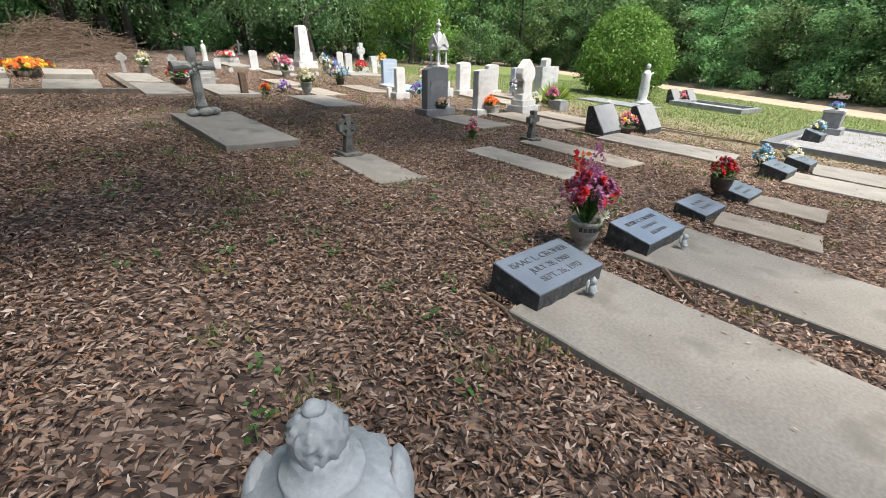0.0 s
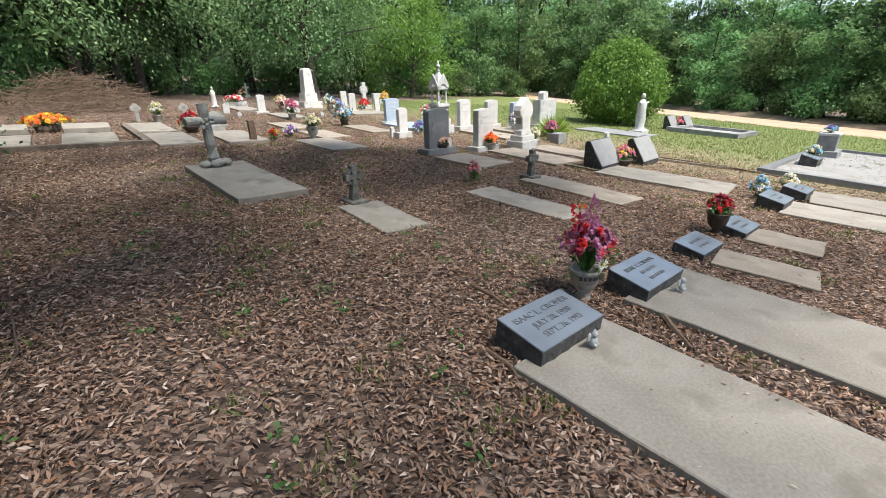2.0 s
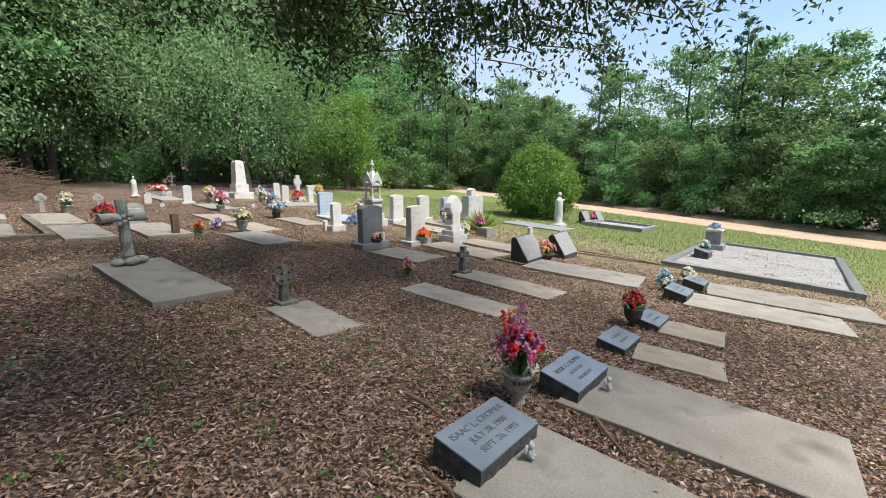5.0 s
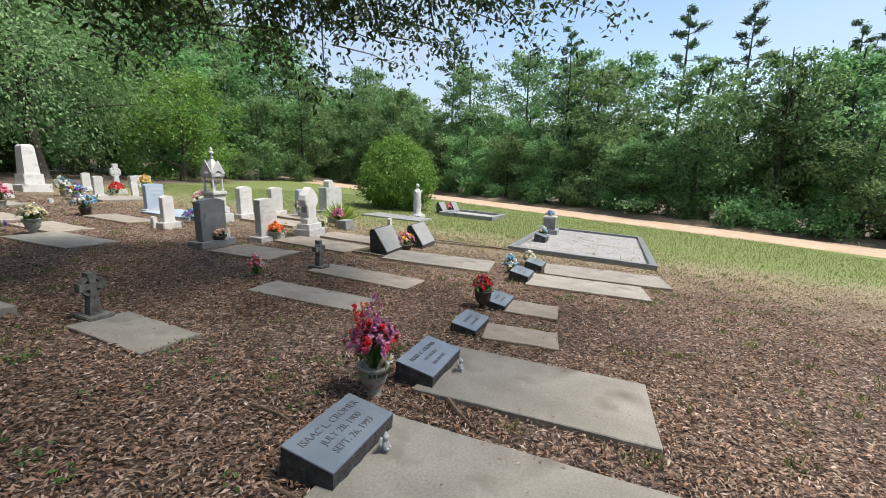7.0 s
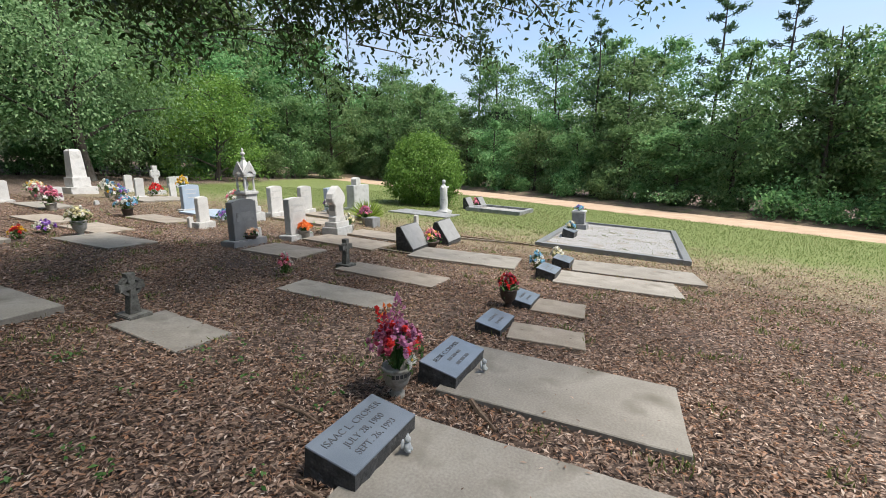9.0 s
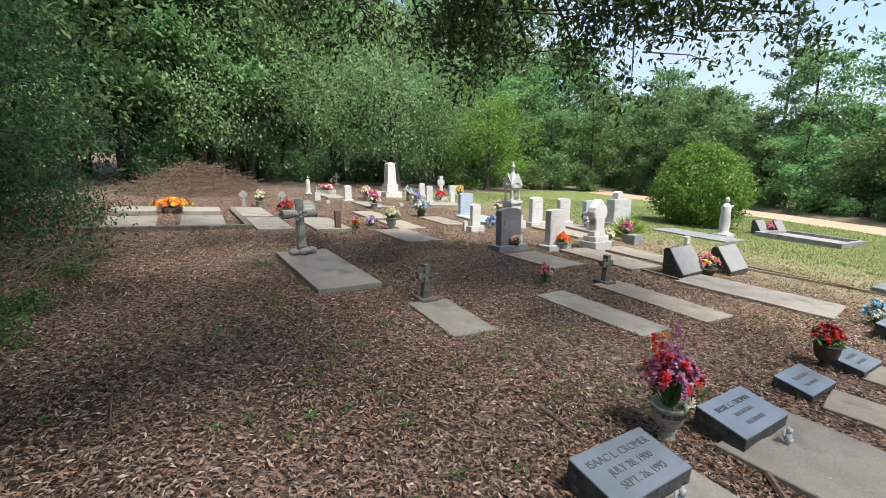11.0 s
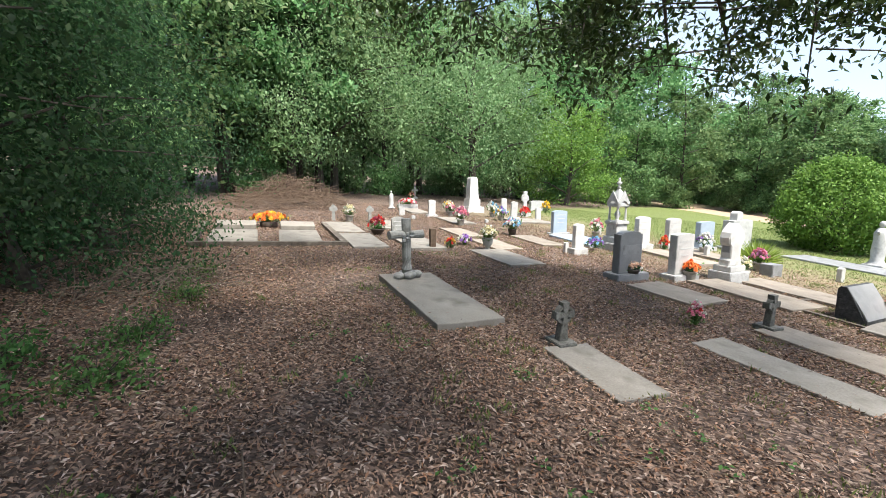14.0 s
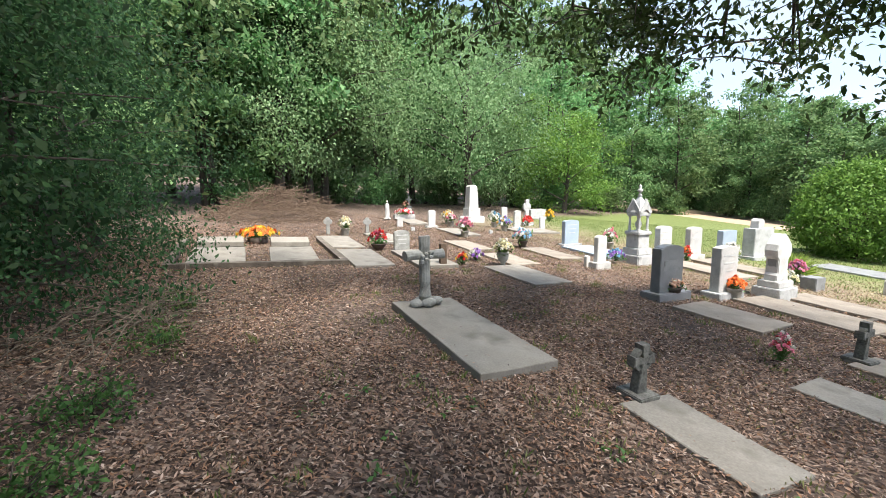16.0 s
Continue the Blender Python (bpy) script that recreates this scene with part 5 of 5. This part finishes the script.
flowers("flower_bowl", spot(2.78, 8.72), "stone bowl of pink and yellow artificial roses", BOWL, ["pink", "pink", "yellow", "peach"], 0.18, 0.14, 0.40, 26, 0.08, DARK_POT, seed=14, split=True, greens=90)
flowers("flower_box", spot(-9.0, 8.7), "low basket of yellow and orange artificial flowers", [(0.2, -0.02), (0.21, 0.02), (0.22, 0.12), (0.2, 0.12)], ["yellow", "orange", "yellow"], 0.42, 0.12, 0.36, 90, 0.09, DARK_POT, seed=15)
flowers("flower_pot", spot(-8.35, 11.1), "small pot of white artificial flowers", POT, ["white", "cream"], 0.18, 0.2, 0.52, 34, 0.08, CLAY, seed=16, greens=90)
flowers("flower_bowl", spot(-6.5, 9.75), "wide dark bowl of red artificial flowers", BOWL, ["red", "red", "crimson"], 0.22, 0.14, 0.45, 26, 0.09, DARK_POT, seed=17, split=True, greens=120)
flowers("flower_cluster", spot(-4.35, 9.35), "yellow and red artificial flowers on the ground", None, ["red", "peach", "yellow"], 0.11, 0.05, 0.26, 18, 0.07, seed=18)
flowers("flower_urn", spot(-3.62, 9.72), "grey stone urn of white and cream flowers at a slab's head", [(r * 1.15, z * 1.25) for r, z in URN], ["white", "cream", "cream"], 0.19, 0.28, 0.56, 40, 0.075, OLD_CONCRETE, seed=19, split=True, greens=160)
flowers("flower_cluster", spot(-4.25, 9.95), "purple and white artificial flowers lying beside an urn", None, ["purple", "purple", "white"], 0.17, 0.05, 0.25, 30, 0.07, seed=20)
flowers("flower_pot", spot(-3.85, 12.6), "pot of turquoise and pink artificial flowers", POT, ["blue", "blue", "pink", "white"], 0.25, 0.18, 0.52, 46, 0.09, DARK_POT, seed=21)
flowers("flower_pot", spot(-5.75, 13.4), "pot of pink and white artificial flowers", POT, ["pink", "pink", "white", "mauve"], 0.23, 0.2, 0.6, 46, 0.09, CLAY, seed=22)
flowers("flower_pot", spot(-7.1, 15.7), "pot of pale pink artificial flowers", POT, ["pink", "white"], 0.2, 0.2, 0.5, 30, 0.09, CLAY, seed=23)
fb = flowers("flower_box", spot(-9.4, 16.5), "long white box of red and white artificial flowers", None, ["red", "white", "pink"], 0.42, 0.2, 0.42, 60, 0.1, seed=24)
part("planter", box(-0.42, 0.42, -0.14, 0.14, -0.04, 0.2, 0.01), MARBLE, fb, "white planter box")
flowers("flower_pot", spot(-7.5, 16.4), "cream and yellow artificial flowers behind a headstone", POT, ["cream", "yellow", "white"], 0.24, 0.2, 0.52, 36, 0.1, CLAY, seed=25)
flowers("flower_pot", spot(-5.9, 17.1), "pot of white and blue artificial flowers", POT, ["white", "white", "blue"], 0.24, 0.2, 0.6, 34, 0.1, CLAY, seed=26)
flowers("flower_pot", spot(-5.25, 16.1), "blue and yellow artificial flowers beside headstones", POT, ["blue", "purple", "yellow", "white"], 0.26, 0.15, 0.5, 36, 0.1, CLAY, seed=27)
flowers("flower_cluster", spot(-4.9, 18.3), "red artificial flowers at the foot of a ringed cross", None, ["red"], 0.24, 0.1, 0.45, 30, 0.1, seed=28)
flowers("flower_cluster", spot(-4.1, 18.6), "yellow artificial flowers on top of a footstone", None, ["yellow"], 0.2, 0.3, 0.75, 24, 0.1, seed=29)
flowers("flower_pot", spot(1.0, 13.6), "purple and white artificial flowers beside a headstone", POT, ["purple", "white", "white"], 0.2, 0.2, 0.62, 34, 0.09, CLAY, seed=30)
flowers("flower_cluster", spot(-1.55, 11.9), "blue artificial flowers behind a slim headstone", None, ["blue", "purple"], 0.2, 0.08, 0.35, 26, 0.08, seed=31)
flowers("flower_cluster", spot(-1.75, 14.4), "pale pink and white flowers beside a blue headstone", POT, ["white", "pink"], 0.2, 0.2, 0.6, 26, 0.09, seed=32)
flowers("flower_cluster", spot(0.05, 13.4), "orange artificial flowers between white headstones", None, ["orange", "red"], 0.12, 0.05, 0.4, 22, 0.08, seed=33)
flowers("flower_cluster", spot(7.1, 17.4), "pink artificial flowers between far headstones", None, ["pink"], 0.15, 0.1, 0.42, 18, 0.09, seed=34)
flowers("flower_cluster", spot(-12.0, 21.6), "reddish dried flowers beside a small cross", None, ["peach", "crimson"], 0.2, 0.1, 0.4, 16, 0.1, seed=35)
spk = shrub(61, 0.5, 0.4, 1, 0.1, FERN, "spiky yellow-green plant beside the headstones", "spiky_plant", 1)
for o in list(spk.children):
    bpy.data.objects.remove(o)
r3 = np.random.default_rng(6)
dirs = unit(r3.normal(size=(260, 3)) * np.array([0.55, 0.55, 0.2]) + np.array([0, 0, 0.6]))
blades = new("blades", quads_mesh("blades", kites(dirs * 0.33, dirs, unit(np.cross(dirs, r3.normal(size=(260, 3)))), r3.uniform(0.45, 0.75, 260), np.full(260, 0.03)), FERN))
blades.parent = spk
spk.matrix_world = spot(2.0, 12.9)


# ---- litter, grass and weeds ----
def scatter(name, n, where, make, material, label, category):
    pts = where(n)
    bare = np.zeros(len(pts), bool)
    for u, v, w, length, rz, thick in COVERED:
        d, a = pts - np.array([u, v]), radians(rz)
        side, down = d @ np.array([math.cos(a), math.sin(a)]), d @ np.array([math.sin(a), -math.cos(a)])
        bare |= (np.abs(side) < w / 2 - 0.02) & (down > 0.01) & (down < length - 0.02)
    pts = pts[~bare]
    ob = new(name, quads_mesh(name, make(pts), material))
    ob.matrix_world = SLOPE
    return tagged(ob, label, category, kind="stuff")


gr = np.random.default_rng(77)


def litter_spots(n):
    """Thick near the path, thinner towards the lawn."""
    out = []
    while sum(len(o) for o in out) < n:
        p = np.column_stack([gr.uniform(-12, 11, n), gr.uniform(-1.5, 17, n)])
        d = np.hypot(p[:, 0] - 0.0, p[:, 1] - 0.8)
        across = 0.67 * p[:, 0] + 0.74 * p[:, 1]
        patch = np.array([noise.noise(Vector((x * 0.8, y * 0.8, 3))) for x, y in p[:n]])
        keep = gr.random(n) < np.clip(1.3 * np.exp(-d / 8), 0.12, 1) * np.clip((12.5 - across) / 5, 0.06, 1) * np.clip(0.85 + patch * 0.9, 0.25, 1)
        out.append(p[keep])
    return np.concatenate(out)[:n]


def litter_leaves(p):
    n = len(p)
    a = gr.uniform(0, 2 * np.pi, n)
    along = unit(np.column_stack([np.cos(a), np.sin(a), gr.normal(0, 0.32, n)]))
    normal = unit(np.column_stack([gr.normal(0, 0.55, n), gr.normal(0, 0.55, n), np.ones(n)]))
    L = gr.uniform(0.02, 0.056, n)
    c = np.column_stack([p, gr.uniform(0.003, 0.026, n)])
    return kites(c, along, normal, L, L * gr.uniform(0.2, 0.36, n), 0.45)


scatter("leaf_litter", 520000, litter_spots, litter_leaves, LITTER, "dry brown and tan fallen oak leaves covering the ground", "leaf litter")


def lawn_spots(n):
    out = []
    while sum(len(o) for o in out) < n:
        p = np.column_stack([gr.uniform(-6, 18, n), gr.uniform(1, 26, n)])
        across = 0.67 * p[:, 0] + 0.74 * p[:, 1]
        keep = (gr.random(n) < np.clip((across - 9.0) / 4.0, 0, 1)) & (0.87 * p[:, 0] + 0.49 * p[:, 1] < 21.1)
        out.append(p[keep])
    return np.concatenate(out)[:n]


def blade_maker(lo, hi):
    def make(p):
        n = len(p)
        L = gr.uniform(lo, hi, n)
        along = unit(np.column_stack([gr.normal(0, 0.45, n), gr.normal(0, 0.45, n), np.ones(n)]))
        c = np.column_stack([p, np.zeros(n)]) + along * L[:, None] * 0.45
        return kites(c, along, unit(gr.normal(size=(n, 3))), L, np.full(n, 0.008) + L * 0.06, 0.1)
    return make


def tuft_spots(n):
    """Grass tufts coming up through the leaves."""
    k = n // 26
    c = np.column_stack([gr.uniform(-5, 9, k), gr.uniform(1, 13, k)])
    return np.repeat(c, 26, 0) + gr.normal(size=(k * 26, 2)) * 0.06


scatter("lawn_grass", 70000, lawn_spots, blade_maker(0.03, 0.08), GRASS, "short patchy green lawn grass", "grass")
scatter("dry_grass", 30000, lambda n: np.column_stack([gr.uniform(-9, 10, n), gr.uniform(4, 18, n)]), blade_maker(0.02, 0.06), STRAW, "sparse dry straw-coloured grass among the graves", "grass")
scatter("grass_tufts", 9000, tuft_spots, blade_maker(0.03, 0.09), GRASS, "thin green grass tufts coming through leaves", "grass")


def weed_spots(n):
    c = np.column_stack([gr.uniform(-3.5, 0.6, n // 9), gr.uniform(0.6, 4.6, n // 9)])
    return np.repeat(c, 9, 0) + gr.normal(size=(n // 9 * 9, 2)) * 0.035


def weed_leaves(p):
    n = len(p)
    L = gr.uniform(0.02, 0.05, n)
    a = gr.uniform(0, 2 * np.pi, n)
    along = unit(np.column_stack([np.cos(a), np.sin(a), gr.uniform(0, 0.8, n)]))
    return kites(np.column_stack([p, gr.uniform(0.02, 0.06, n)]), along, unit(gr.normal(size=(n, 3)) * 0.4 + np.array([0, 0, 1])), L, L * 0.55)


scatter("small_weeds", 540, weed_spots, weed_leaves, WEED, "tiny green weeds sprouting between fallen leaves", "weeds")

# sticks and a brush pile
for pts, r in (([(0.2, 3.14, 0.03), (0.36, 2.98, 0.035), (0.5, 2.8, 0.02)], 0.014), ([(1.5, 2.92, 0.03), (1.5, 2.76, 0.035), (1.53, 2.56, 0.02)], 0.022), ([(0.33, 2.33, 0.03), (0.45, 2.22, 0.03), (0.5, 2.12, 0.02)], 0.012),
               ([(-2.6, 2.3, 0.03), (-2.1, 1.9, 0.03), (-1.9, 1.6, 0.02)], 0.006), ([(3.6, 10.3, 0.02), (5.0, 9.1, 0.03), (5.6, 8.4, 0.02)], 0.02)):
    b = tube(pts, [r, r * 0.85, r * 0.5], 6)
    jitter(b, r * 0.4, r, 20)
    ob = tagged(mesh_ob("stick", b, WOOD), "dead stick lying on the fallen leaves", "stick", "sticks")
    ob.matrix_world = SLOPE
pile = bmesh.new()
r4 = random.Random(8)
for k in range(900):
    a, rr = r4.uniform(0, 6.28), r4.uniform(0, 1) ** 0.6
    c = Vector((-12.6 + 1.9 * rr * math.cos(a), 13.2 + 2.6 * rr * math.sin(a), 1.15 * (1 - rr ** 1.5) * r4.uniform(0.2, 1)))
    d = Vector((r4.gauss(0, 1), r4.gauss(0, 1), r4.gauss(0, 0.35))).normalized() * r4.uniform(0.3, 0.8)
    tube([c - d, c + Vector((0, 0, 0.05)), c + d], [0.007, 0.006, 0.003], 4, pile)
ob = tagged(mesh_ob("brush_pile", pile, WOOD), "heap of dry grey-brown brushwood at the wood's edge", "brush pile", kind="stuff")
ob.matrix_world = SLOPE
crumbs = []
for u, v, w, length, rz, thick in COVERED:
    n = int(16 * w * length)
    a = radians(rz)
    x, y = gr.uniform(-w / 2 + 0.04, w / 2 - 0.04, n), gr.uniform(0.45 if length > 1 else 0.1, length - 0.05, n)
    x = np.where(gr.random(n) < 0.4, np.sign(x) * (w / 2 - 0.05) + gr.normal(0, 0.015, n), x)
    p = np.column_stack([u + x * math.cos(a) + y * math.sin(a), v + x * math.sin(a) - y * math.cos(a)])
    b = gr.uniform(0, 2 * np.pi, n)
    L = gr.uniform(0.012, 0.045, n)
    along = unit(np.column_stack([np.cos(b), np.sin(b), gr.normal(0, 0.08, n)]))
    crumbs.append(kites(np.column_stack([p, np.full(n, thick + 0.011)]), along, unit(gr.normal(size=(n, 3)) * 0.15 + np.array([0, 0, 1])), L, L * 0.32))
ob = new("slab_litter", quads_mesh("slab_litter", np.concatenate(crumbs), LITTER))
ob.matrix_world = SLOPE
tagged(ob, "scattered dry leaves and crumbs lying on concrete slabs", "leaf litter", kind="stuff")
twigs = bmesh.new()
r5 = random.Random(14)
for k in range(150):
    f = r5.random()
    c = Vector((-5.3 - 1.0 * f + r5.gauss(0, 0.3), 3.2 + 1.6 * f + r5.gauss(0, 0.3), r5.uniform(0.02, 0.3)))
    d = Vector((0.5 + r5.gauss(0, 0.6), 0.3 + r5.gauss(0, 0.6), r5.gauss(0.1, 0.3))).normalized() * r5.uniform(0.15, 0.5)
    tube([c - d, c + Vector((r5.gauss(0, 0.03), r5.gauss(0, 0.03), 0.04)), c + d], [0.006, 0.0045, 0.002], 4, twigs)
ob = tagged(mesh_ob("fallen_twigs", twigs, TWIG), "tangle of bare grey twigs beside the dark undergrowth", "twigs", kind="stuff")
ob.matrix_world = SLOPE
